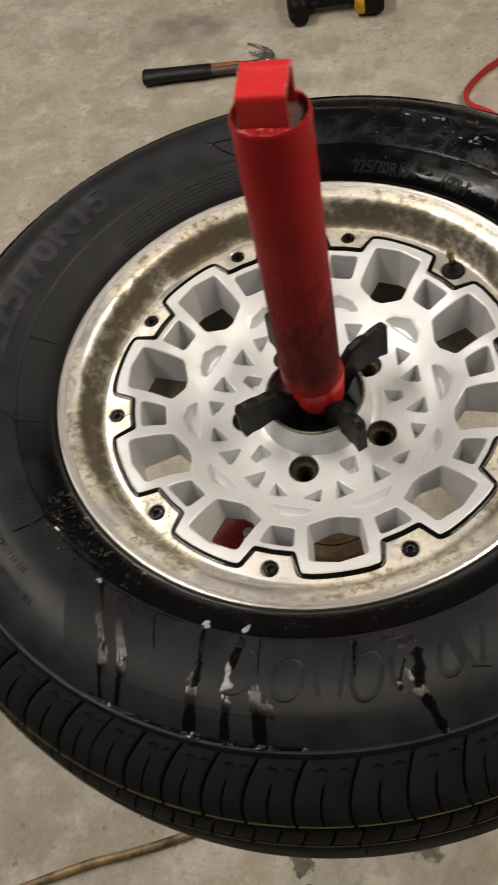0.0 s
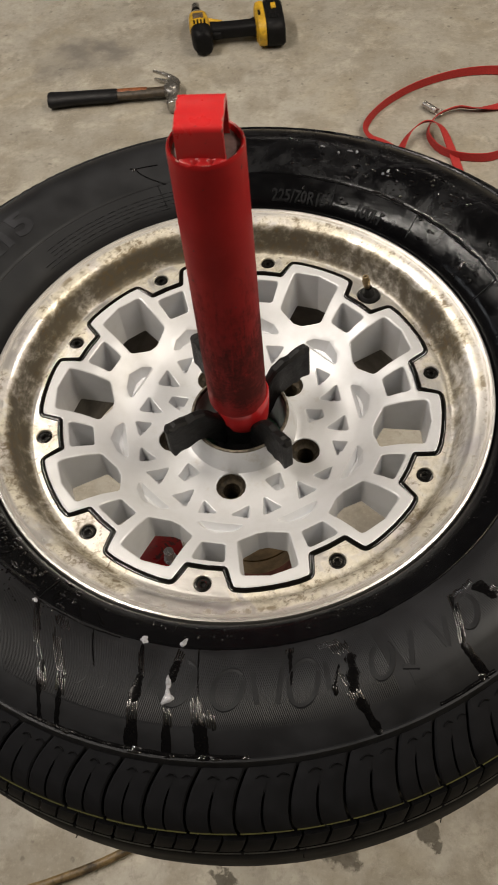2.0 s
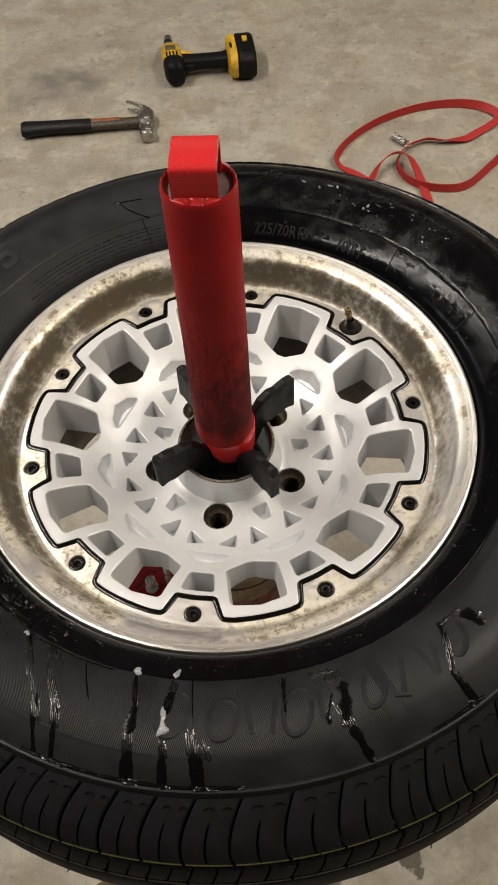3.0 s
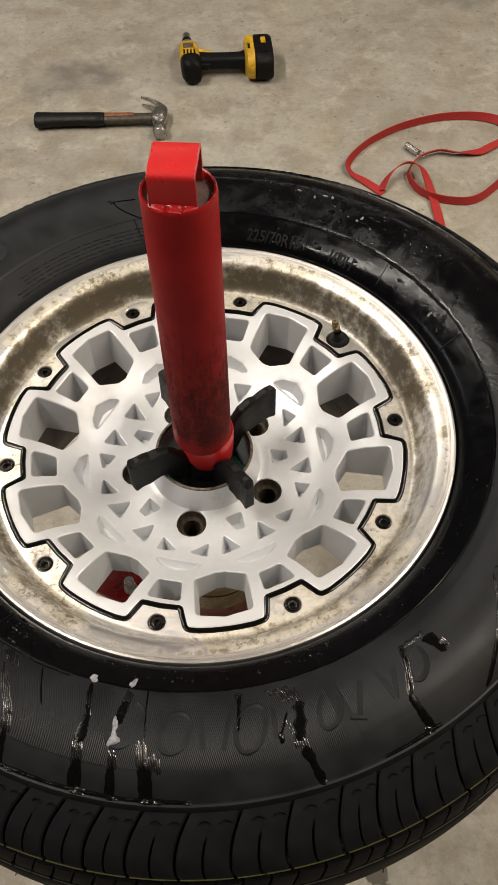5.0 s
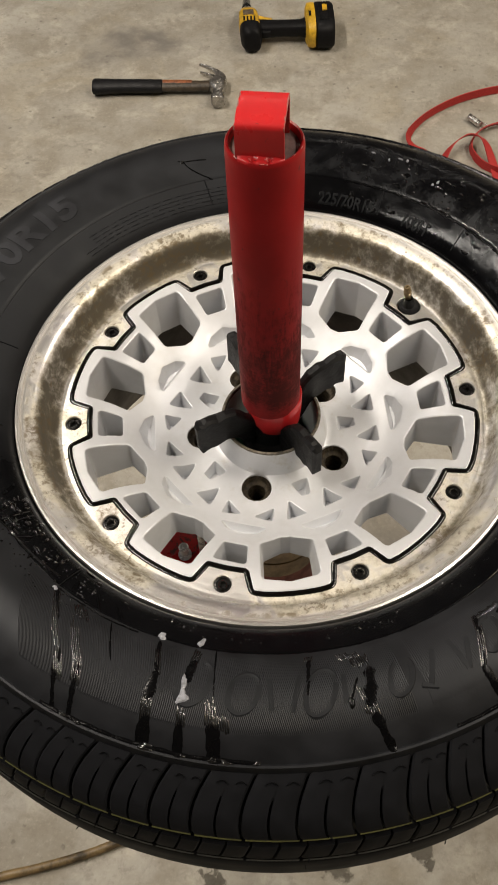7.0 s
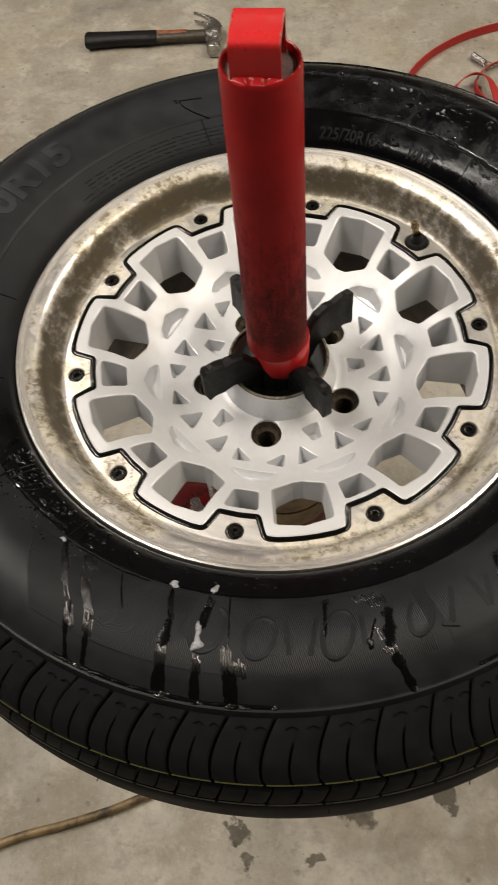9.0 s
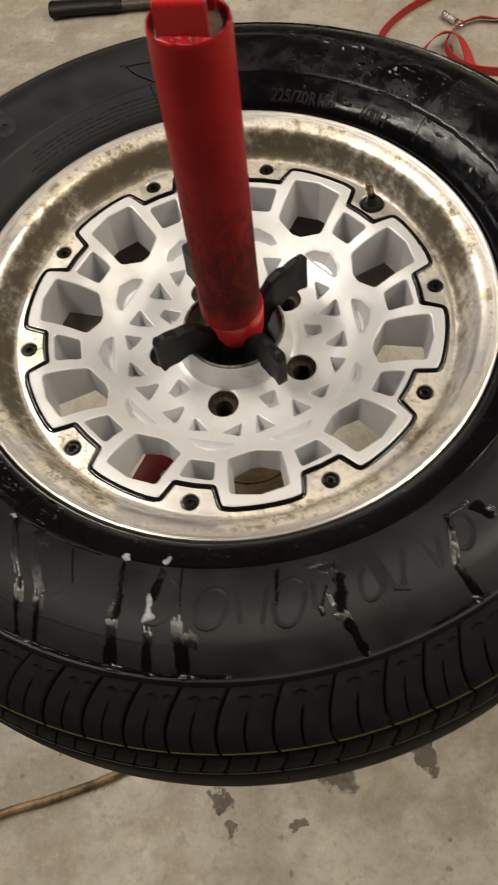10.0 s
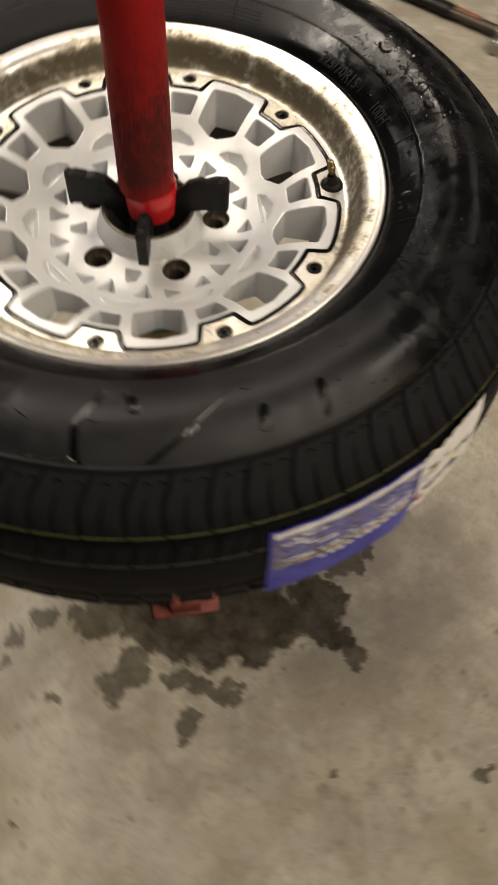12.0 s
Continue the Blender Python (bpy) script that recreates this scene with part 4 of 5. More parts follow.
def water_run(a0, r0, a1, r1, width, seed):
    """A smooth run of water down the sidewall: a thin dark film with uneven edges."""
    g = random.Random(seed)
    n, m = max(6, int((r1 - r0) / 0.0016)), 8
    v, f, w, drift = [], [], 1.0, 0.0
    for i in range(n + 1):
        t = i / n
        r = r0 + (r1 - r0) * t
        w = min(1.35, max(0.55, w + g.uniform(-0.2, 0.2)))
        drift = max(-1.0, min(1.0, drift + g.uniform(-0.35, 0.35)))
        fade = min(1.0, 7 * t + 0.35, 7 * (1 - t) + 0.35)
        for k in range(m + 1):
            u = -1 + 2 * k / m
            h = (0.00030 + 0.00012 * drift) * (1 - u * u) * fade
            v.append((*polar(r, a0 + (a1 - a0) * t + math.degrees((u * width * 0.5 * w * fade + drift * width * 0.12) / r)), side_z(r) + 0.00018 + h))
    for i in range(n):
        f += [(i * (m + 1) + k, i * (m + 1) + k + 1, (i + 1) * (m + 1) + k + 1, (i + 1) * (m + 1) + k) for k in range(m)]
    return part("water_streak", mesh_of("water_streak", v, f, M_FILM, 60), tyre, "dark shiny run of water")


def water_comb(a0, r0, a1, r1, width, seed, shine=1.0):
    """Water held between the fine ribs: narrow beaded ridges side by side, of uneven length."""
    g = random.Random(seed)
    count = max(2, int(width / 0.0015))
    pairs = []
    for c in range(count):
        off = (c - (count - 1) / 2) * 0.0015
        b0, b1 = sorted((g.uniform(-0.05, 0.30), g.uniform(0.72, 1.05)))
        n = max(5, int((r1 - r0) * (b1 - b0) / 0.0011))
        v, f = [], []
        for i in range(n + 1):
            t = b0 + (b1 - b0) * i / n
            r = r0 + (r1 - r0) * t
            swell = (0.55 + 0.45 * abs(math.sin(2.1 * i + seed + c))) * min(1.0, 3 * i / n + 0.15, 3 * (1 - i / n) + 0.15) * shine
            a = a0 + (a1 - a0) * t + math.degrees(off / r)
            for u in (-1.0, -0.6, 0.0, 0.6, 1.0):
                v.append((*polar(r, a + math.degrees(u * 0.00058 / r)), side_z(r) + 0.0002 + 0.00045 * swell * math.sqrt(1 - u * u * 0.98)))
        for i in range(n):
            f += [(i * 5 + k, i * 5 + k + 1, i * 5 + k + 6, i * 5 + k + 5) for k in range(4)]
        pairs.append((v, f))
    return tagged(part("water_film", mesh_of("water_film", *joined(*pairs), M_GLINT, 80), tyre, "fine glinting rows of water"), kind="stuff")


RUNS = ((-124.0, 0.2380, -119.5, 0.2560, 0.0035), (-116.4, 0.2720, -113.7, 0.3058, 0.0055), (-112.9, 0.2740, -111.2, 0.3058, 0.0055), (-112.7, 0.2385, -109.2, 0.2640, 0.0016),
        (-104.1, 0.2380, -102.4, 0.2620, 0.0035), (-102.5, 0.2600, -102.6, 0.2790, 0.0085), (-102.1, 0.2860, -101.7, 0.3062, 0.0085), (-97.7, 0.2460, -98.2, 0.2640, 0.0060),
        (-97.7, 0.2860, -97.3, 0.3070, 0.0060), (-95.0, 0.2357, -93.9, 0.2700, 0.0018), (-93.6, 0.2840, -93.1, 0.3070, 0.0085), (-80.5, 0.2395, -81.4, 0.2675, 0.0055),
        (-72.3, 0.2545, -73.4, 0.2800, 0.0130), (-74.3, 0.2600, -75.9, 0.2740, 0.0028), (-73.3, 0.2830, -72.2, 0.3070, 0.0110), (-57.9, 0.2800, -57.3, 0.3058, 0.0060),
        (-54.4, 0.2500, -57.8, 0.2820, 0.0040), (-50.5, 0.2550, -50.0, 0.2720, 0.0100), (-43.0, 0.2880, -48.2, 0.3040, 0.0060), (-31.3, 0.2780, -32.0, 0.2960, 0.0080), (-22.0, 0.2750, -23.2, 0.3000, 0.0070))
for i, (a0, r0, a1, r1, w) in enumerate(RUNS):
    water_run(a0, r0, a1, r1, 0.8 * w, 500 + i)
COMBS = ((-123.8, 0.2385, -117.0, 0.2720, 0.0060), (-116.3, 0.2745, -114.3, 0.2900, 0.0075), (-117.9, 0.2480, -113.1, 0.2740, 0.0075), (-113.1, 0.2740, -112.0, 0.2890, 0.0090),
         (-119.0, 0.2385, -116.5, 0.2480, 0.0120), (-104.1, 0.2400, -102.3, 0.2610, 0.0048), (-102.6, 0.2760, -102.0, 0.2915, 0.0085), (-97.6, 0.2375, -97.8, 0.2480, 0.0060),
         (-97.8, 0.2785, -97.5, 0.2905, 0.0065), (-94.3, 0.2710, -93.8, 0.2905, 0.0075), (-92.8, 0.2790, -92.4, 0.2900, 0.0105), (-80.6, 0.2390, -80.8, 0.2440, 0.0060),
         (-75.0, 0.2405, -74.4, 0.2470, 0.0160), (-73.4, 0.2440, -73.2, 0.2540, 0.0130), (-73.7, 0.2780, -73.5, 0.2850, 0.0095), (-74.6, 0.2640, -74.2, 0.2780, 0.0030),
         (-54.2, 0.2500, -57.9, 0.2815, 0.0070), (-52.4, 0.2500, -52.6, 0.2545, 0.0200), (-49.4, 0.2620, -49.2, 0.2700, 0.0060), (-34.8, 0.2600, -41.6, 0.2830, 0.0030), (-41.4, 0.2830, -43.0, 0.2900, 0.0085), (-34.0, 0.2600, -32.4, 0.2650, 0.0040))
for i, (a0, r0, a1, r1, w) in enumerate(COMBS):
    water_comb(a0, r0, a1, r1, w, 700 + i)
# thin wet lines along the panel's edge and along the ridge
for a0, a1, r, w in ((-124.5, -108.0, 0.2378, 0.0007), (-115.5, -88.0, 0.3034, 0.0018), (-64.0, -56.0, 0.3034, 0.0016), (28.0, 76.0, 0.2342, 0.0009)):
    n = int(abs(a1 - a0) * 2)
    part("wet_line", mesh_of("wet_line", *drape([(r + 0.00015 * math.sin(1.3 * i) + 0.00025 * math.sin(0.37 * i), a0 + (a1 - a0) * i / n) for i in range(n + 1)], 0.0003, False, w), M_FILM, 70), tyre)


def puddle(r, a, dr, da, name, material, seed, height=0.0011, label=""):
    """A low rounded blob on the sidewall with a wavering edge."""
    g = random.Random(seed)
    ph = [g.uniform(0, 6.28) for _ in range(4)]
    n, rows, v, f = 18, 4, [], []
    for k in range(rows):
        s = 1 - k / rows
        for i in range(n):
            th = 2 * math.pi * i / n
            e = 1 + 0.22 * math.sin(2 * th + ph[0]) + 0.14 * math.sin(3 * th + ph[1]) + 0.1 * math.sin(5 * th + ph[2])
            rr, aa = r + dr * s * e * math.sin(th), a + da * s * e * math.cos(th)
            v.append((*polar(rr, aa), side_z(rr) + 0.0001 + height * math.sqrt(max(0.0, 1 - s * s))))
    v.append((*polar(r, a), side_z(r) + 0.0001 + height))
    for k in range(rows - 1):
        f += [(k * n + i, k * n + (i + 1) % n, (k + 1) * n + (i + 1) % n, (k + 1) * n + i) for i in range(n)]
    f += [((rows - 1) * n + i, (rows - 1) * n + (i + 1) % n, rows * n) for i in range(n)]
    return part(name, mesh_of(name, v, f, material, 70), tyre, label)


for r, a, dr, da in ((0.2340, -104.2, 0.0028, 0.75), (0.2313, -97.7, 0.0036, 0.55), (0.2633, -98.3, 0.0050, 0.45), (0.2735, -98.0, 0.0036, 0.75), (0.2700, -98.1, 0.0040, 0.35), (0.2392, -124.3, 0.002, 0.5)):
    puddle(r, a, dr, da, "foam_glint", M_FOAM_GLINT, int(r * 1e5), 0.0012, "pale soapy water drop, some a painted glint")
for r, a, dr, da in ((0.3040, -112.1, 0.0014, 0.7), (0.3046, -110.2, 0.0012, 0.6), (0.3042, -101.2, 0.0020, 1.1), (0.3044, -96.7, 0.0012, 0.4), (0.3042, -93.2, 0.0014, 0.7), (0.3045, -91.6, 0.0013, 0.9),
                     (0.2752, -75.9, 0.0030, 0.5), (0.3042, -88.0, 0.0012, 0.6), (0.3030, -57.8, 0.0020, 0.7), (0.2898, -138.9, 0.0022, 0.65), (0.2787, -139.5, 0.0020, 0.40), (0.2707, -140.2, 0.0018, 0.35)):
    puddle(r, a, dr, da, "water_drop", M_GLINT if r > 0.3 else M_DROP, int(r * 1e5), 0.0015)
g = random.Random(11)
for i in range(30):
    a = g.uniform(24, 74)
    r = g.choice((g.uniform(0.213, 0.233), g.uniform(0.24, 0.275)))
    puddle(r, a, g.uniform(0.0008, 0.0022), g.uniform(0.3, 1.1), "water_drop", M_FILM, i + 77, g.uniform(0.0003, 0.0008))


def speck(r, a, size):
    """A tiny bead of water."""
    v = [(*polar(r, a), side_z(r) + size * 0.9)]
    for k, (s, h) in enumerate(((0.55, 0.7), (1.0, -0.1))):
        v += [(*(polar(r, a) + polar(size * s, 60 * i)), side_z((polar(r, a) + polar(size * s, 60 * i)).length) + size * h) for i in range(6)]
    f = [(0, 1 + i, 1 + (i + 1) % 6) for i in range(6)] + [(1 + i, 7 + i, 7 + (i + 1) % 6, 1 + (i + 1) % 6) for i in range(6)]
    return v, f


for i in range(15):
    a, r = g.uniform(-147, -120), g.uniform(0.2130, 0.2360)
    puddle(r, a, g.uniform(0.0007, 0.0020), g.uniform(0.25, 1.0), "water_drop", M_DROP, i + 400, g.uniform(0.0006, 0.0012))
for i in range(9):
    a, r = -150 + 4.4 * i + g.uniform(-1, 1), g.uniform(0.2160, 0.2330)
    water_run(a, r, a + g.uniform(0.8, 3.0), r + g.uniform(0.006, 0.013), g.uniform(0.0018, 0.0040), 900 + i)
specks = [speck(g.uniform(0.2120, 0.2270), g.uniform(-150, -15), g.uniform(0.0003, 0.0010)) for i in range(190)]
specks += [speck(g.uniform(0.2150, 0.2480), g.uniform(-147, -118), g.uniform(0.0003, 0.0010)) for i in range(150)]
specks += [speck(g.uniform(0.2140, 0.3000), g.uniform(-20, 80), g.uniform(0.0003, 0.0011)) for i in range(160)]
for i in range(46):
    a, r = g.uniform(38, 80), g.uniform(0.2400, 0.2740)
    puddle(r, a, g.uniform(0.0004, 0.0013), g.uniform(0.12, 0.6), "water_drop", g.choice((M_DROP, M_GLINT, M_GLINT)), i + 1300, g.uniform(0.0005, 0.0012))
# pale blobs that paint the bright glints on the far letters
for r, a, dr, da in ((0.2665, 66.3, 0.0010, 0.5), (0.2672, 64.9, 0.0020, 0.25), (0.2570, 56.9, 0.0022, 0.22), (0.2620, 68.4, 0.0016, 0.22), (0.2530, 57.6, 0.0009, 0.35), (0.2655, 72.0, 0.0006, 0.5)):
    puddle(r, a, dr, da, "foam_glint", M_FOAM_GLINT, int(r * 1e5 + a), 0.0012, "pale soapy water drop, some a painted glint")
for i in range(34):
    a, r = g.uniform(-147, -119), g.uniform(0.2125, 0.2350)
    puddle(r, a, g.uniform(0.0006, 0.0016), g.uniform(0.15, 0.6), "water_drop", M_GLINT, i + 1500, g.uniform(0.0009, 0.0018))
# water caught along the ridge of the wiped quarter and on the letters beside it
for a0, a1, r, w in ((12.0, 30.0, 0.2372, 0.0013), (33.0, 47.0, 0.2368, 0.0010), (50.0, 58.0, 0.2362, 0.0008)):
    n = int((a1 - a0) * 1.5)
    part("wet_line", mesh_of("wet_line", *drape([(r + 0.0005 * math.sin(0.9 * i) + 0.0004 * math.sin(2.3 * i), a0 + (a1 - a0) * i / n) for i in range(n + 1)], 0.0004, False, w), M_GLINT, 70), tyre)
for r, a, dr, da in ((0.2610, 47.0, 0.0016, 0.5), (0.2615, 42.5, 0.0012, 0.5), (0.2620, 38.5, 0.0018, 0.4), (0.2230, 29.0, 0.0030, 0.7), (0.2700, 20.0, 0.0015, 0.5), (0.2780, 5.0, 0.0020, 0.4)):
    puddle(r, a, dr, da, "water_drop", M_GLINT, int(r * 1e5 + a), 0.0018)
tagged(part("water_specks", mesh_of("water_specks", *joined(*specks), M_DROP, 80), tyre, "tiny glinting water droplets"), kind="stuff")

for pts, w in (([(0.2575, 113.2), (0.2556, 112.2), (0.2490, 111.4), (0.2414, 109.4), (0.2345, 106.8)], 0.0005), ([(0.2556, 112.2), (0.2548, 110.0), (0.2535, 107.3)], 0.0004)):
    line = spline([(r, a, 0) for r, a in pts], 5)
    part("wet_crease", mesh_of("wet_crease", *drape([(p.x, p.y) for p in line], 0.0003, False, w), M_FILM, 60), tyre)

puddle(0.2556, 112.4, 0.0012, 0.5, "water_drop", M_GLINT, 5, 0.0008)
# paper label stuck round the tread
tyre_label = thing("tyre_label", (0, 0, PLANE - LIFT), "torn blue and white paper label stuck on the tyre tread", "label")


def wrap(name, a0, a1, z_top, z_low, r, material, ragged=0.0, seed=1, label=""):
    g = random.Random(seed)
    n, v, f = 26, [], []
    for i in range(n + 1):
        a = a0 + (a1 - a0) * i / n
        zt = z_top + ragged * g.uniform(-1, 1) + 0.012 * max(0, a + 10) / 10
        zl = z_low + ragged * g.uniform(-1, 1) + 0.012 * max(0, a + 10) / 10
        for k in range(5):
            z = zt + (zl - zt) * k / 4
            bulge = float(np.interp(z, [-0.11, -0.052, 0.0, 0.02], [-0.0008, 0.0010, -0.0022, -0.006]))
            v.append((*polar(r + bulge + 0.0003 * math.sin(a * 1.3 + 2 * k), a), up(z)))
    for i in range(n):
        f += [(i * 5 + k, i * 5 + k + 1, (i + 1) * 5 + k + 1, (i + 1) * 5 + k) for k in range(4)]
    return part(name, mesh_of(name, v, f, material, 60), tyre_label, label)


wrap("blue_sheet", -34.3, -12.6, 0.0015, -0.104, 0.3500, M_BLUE, 0.0, 1, "blue printed sheet")
wrap("white_header", -33.8, -12.6, -0.0008, -0.0095, 0.3506, M_WHITE, 0.0005, 2)
wrap("grey_print", -33.9, -13.2, -0.0110, -0.062, 0.3504, M_LILAC, 0.0006, 3)
wrap("white_sheet", -12.4, -0.5, 0.0005, -0.082, 0.3502, M_WHITE, 0.003, 4, "torn white sheet with faint print")
g = random.Random(31)
for k in range(7):
    z = -0.0150 - 0.0064 * k
    a = -33.2 + g.uniform(0, 1.2)
    while a < -14.5:
        w = g.uniform(0.8, 4.2)
        mat = M_YPRINT if k == 6 else M_WHITE if k == 5 else g.choice((M_WHITE, M_BLUE, M_BLUE))
        wrap("print_bar", a, min(a + w, -13.6), z, z - (0.0006 if k < 5 else 0.0012), 0.3508, mat, 0.0001, 20 + k)
        a += w + g.uniform(0.3, 0.9)
for k in range(9):
    a = -27.5 + 1.35 * k
    wrap("print_bar", a, a + 0.95, -0.0600 + 0.0007 * k, -0.0665 + 0.0007 * k, 0.3509, M_WHITE, 0.0005, 60 + k)
for k in range(16):
    a, z = g.uniform(-12.0, -2.5), g.uniform(-0.062, -0.010)
    wrap("print_bar", a, a + g.uniform(0.6, 2.0), z, z - g.uniform(0.001, 0.004), 0.3506, g.choice((M_LILAC, M_LILAC, M_LILAC, M_TOOL, M_YPRINT)), 0.0008, 80 + k)
wrap("print_bar", -12.3, -11.0, -0.058, -0.068, 0.3508, M_STRAP, 0.0006, 99)

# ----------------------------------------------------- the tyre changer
# same red enamel, its tone raised to paint in the bar's bright sheen
M_LUG = red_paint("scuffed_sheen_red", chip=0.66, tone=1.08)
changer = thing("tyre_changer", (0, 0, 0), "red painted manual tyre changer standing on the floor", "tyre changer")
POST_LOW, POST_TOP = PLANE + 0.012, PLANE + 0.267


def shell(profile, material, name, steps=64):
    return turned(name, profile, material, steps, 35)


h = POST_TOP - POST_LOW
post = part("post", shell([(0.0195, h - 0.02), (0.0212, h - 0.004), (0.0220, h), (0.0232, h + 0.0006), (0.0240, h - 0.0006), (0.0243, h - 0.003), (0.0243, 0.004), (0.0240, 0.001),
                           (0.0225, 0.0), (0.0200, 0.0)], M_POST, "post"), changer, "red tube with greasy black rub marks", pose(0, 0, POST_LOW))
part("post_plug", shell([(0.0, 0.0), (0.0216, 0.0)], M_PLUG, "post_plug", 32), changer, m=pose(0, 0, POST_TOP - 0.0042))


def top_strap():
    """A bent flat bar that forms the square lug on top of the post."""
    w, t = 0.0287, 0.0032
    line = [(-0.0172, -0.006), (-0.0172, 0.0190), (-0.0166, 0.0212), (-0.0148, 0.0226), (-0.010, 0.0232), (0.003, 0.0236), (0.0115, 0.0236), (0.0150, 0.0222), (0.0166, 0.018), (0.0166, -0.006)]
    v, f = [], []
    for i, (y, z) in enumerate(line):
        a, b = Vector(line[max(i - 1, 0)]), Vector(line[min(i + 1, len(line) - 1)])
        d = (b - a).normalized()
        nrm = Vector((-d.y, d.x))
        for x, s in ((-w / 2, 0), (w / 2, 0), (w / 2, t), (-w / 2, t)):
            q = Vector((y, z)) - nrm * s
            v.append((x, q.x, q.y))
    for i in range(len(line) - 1):
        f += [(4 * i + k, 4 * i + (k + 1) % 4, 4 * i + 4 + (k + 1) % 4, 4 * i + 4 + k) for k in range(4)]
    f += [(3, 2, 1, 0), tuple(4 * len(line) - 4 + k for k in range(4))]
    return mesh_of("top_strap", v, f, M_LUG, 45)


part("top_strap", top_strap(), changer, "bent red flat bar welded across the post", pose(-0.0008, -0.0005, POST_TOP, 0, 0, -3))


def edge_nicks():
    """Bare patches where the paint has worn off along the bar's two edges."""
    g = random.Random(12)
    line = [(-0.0172, 0.0190), (-0.0166, 0.0212), (-0.0148, 0.0226), (-0.010, 0.0232), (0.003, 0.0236), (0.0115, 0.0236), (0.0150, 0.0222)]
    steps = [Vector(a).lerp(Vector(b), i / 5) for a, b in zip(line, line[1:]) for i in range(5)]
    pairs = []
    for x in (-0.01435, 0.01435):
        i = 0
        while i < len(steps) - 3:
            run = g.randint(1, 3)
            if g.random() < 0.6:
                v, f = [], []
                for k in range(run + 1):
                    p = steps[i + k]
                    w = 0.0003 if k in (0, run) else g.uniform(0.0004, 0.0009)
                    s = math.copysign(1, x)
                    v += [(x - s * w, p.x, p.y + 0.00012), (x + s * 0.00012, p.x, p.y + 0.00010), (x + s * 0.00012, p.x, p.y - w)]
                for k in range(run):
                    f += [(3 * k, 3 * k + 1, 3 * k + 4, 3 * k + 3), (3 * k + 1, 3 * k + 2, 3 * k + 5, 3 * k + 4)]
                pairs.append((v, f))
            i += run
    return mesh_of("edge_nicks", *joined(*pairs), M_NICK, 30)


tagged(part("edge_nicks", edge_nicks(), changer, "bare worn nicks along the bar's edges", pose(-0.0008, -0.0005, POST_TOP, 0, 0, -3)), kind="stuff")


def rim_nicks():
    """Chips of bare bright metal on the tube's upper rim."""
    g = random.Random(5)
    pairs = []
    for i in range(13):
        a, w = g.uniform(0, 360), g.uniform(2.0, 8.0)
        r0 = g.uniform(0.0226, 0.0234)
        pairs.append(revolve([(r0, h + 0.0008), (r0 + g.uniform(0.0004, 0.0009), h + 0.0006)], 5, a, w))
    return mesh_of("rim_nicks", *joined(*pairs), M_NICK, 30)


tagged(part("rim_nicks", rim_nicks(), changer, "bright chips on the tube's rim", pose(0, 0, POST_LOW)), kind="stuff")


def weld_fill():
    """The lumpy weld that fills the gap between the bar and the tube's front wall."""
    nx, ny, v, f = 22, 8, [], []
    for i in range(nx + 1):
        x = -0.0140 + 0.0280 * i / nx
        y0 = -math.sqrt(max(0.0, 0.0237 ** 2 - x * x))
        for k in range(ny + 1):
            y = y0 + (-0.0160 - y0) * k / ny
            lump = 0.0001 * math.sin(620 * x + 2) + 0.00012 * math.sin(1300 * y + 300 * x)
            pit = sum(math.exp(-((x - px) ** 2 + (y + 0.0198) ** 2) / 1.6e-6) for px in (-0.0050, 0.0048))
            v.append((x, y, 0.0008 + lump + 0.0016 * k / ny - (0.0016 if k == 0 else 0.0) - 0.0045 * pit))
    for i in range(nx):
        f += [(i * (ny + 1) + k, (i + 1) * (ny + 1) + k, (i + 1) * (ny + 1) + k + 1, i * (ny + 1) + k + 1) for k in range(ny)]
    return mesh_of("weld", v, f, M_CHIP, 60)


part("weld", weld_fill(), changer, "lumpy red painted weld with pits", pose(-0.0008, 0, POST_TOP))
part("lower_collar", shell([(0.0, -0.002), (0.0205, -0.002), (0.0216, -0.0008), (0.0228, 0.012), (0.0232, 0.029), (0.0226, 0.030), (0.0216, 0.030), (0.0212, 0.026)], M_RED, "lower_collar", 48), changer, "bright red collar below the post", pose(0.0030, 0.0012, POST_LOW - 0.026))



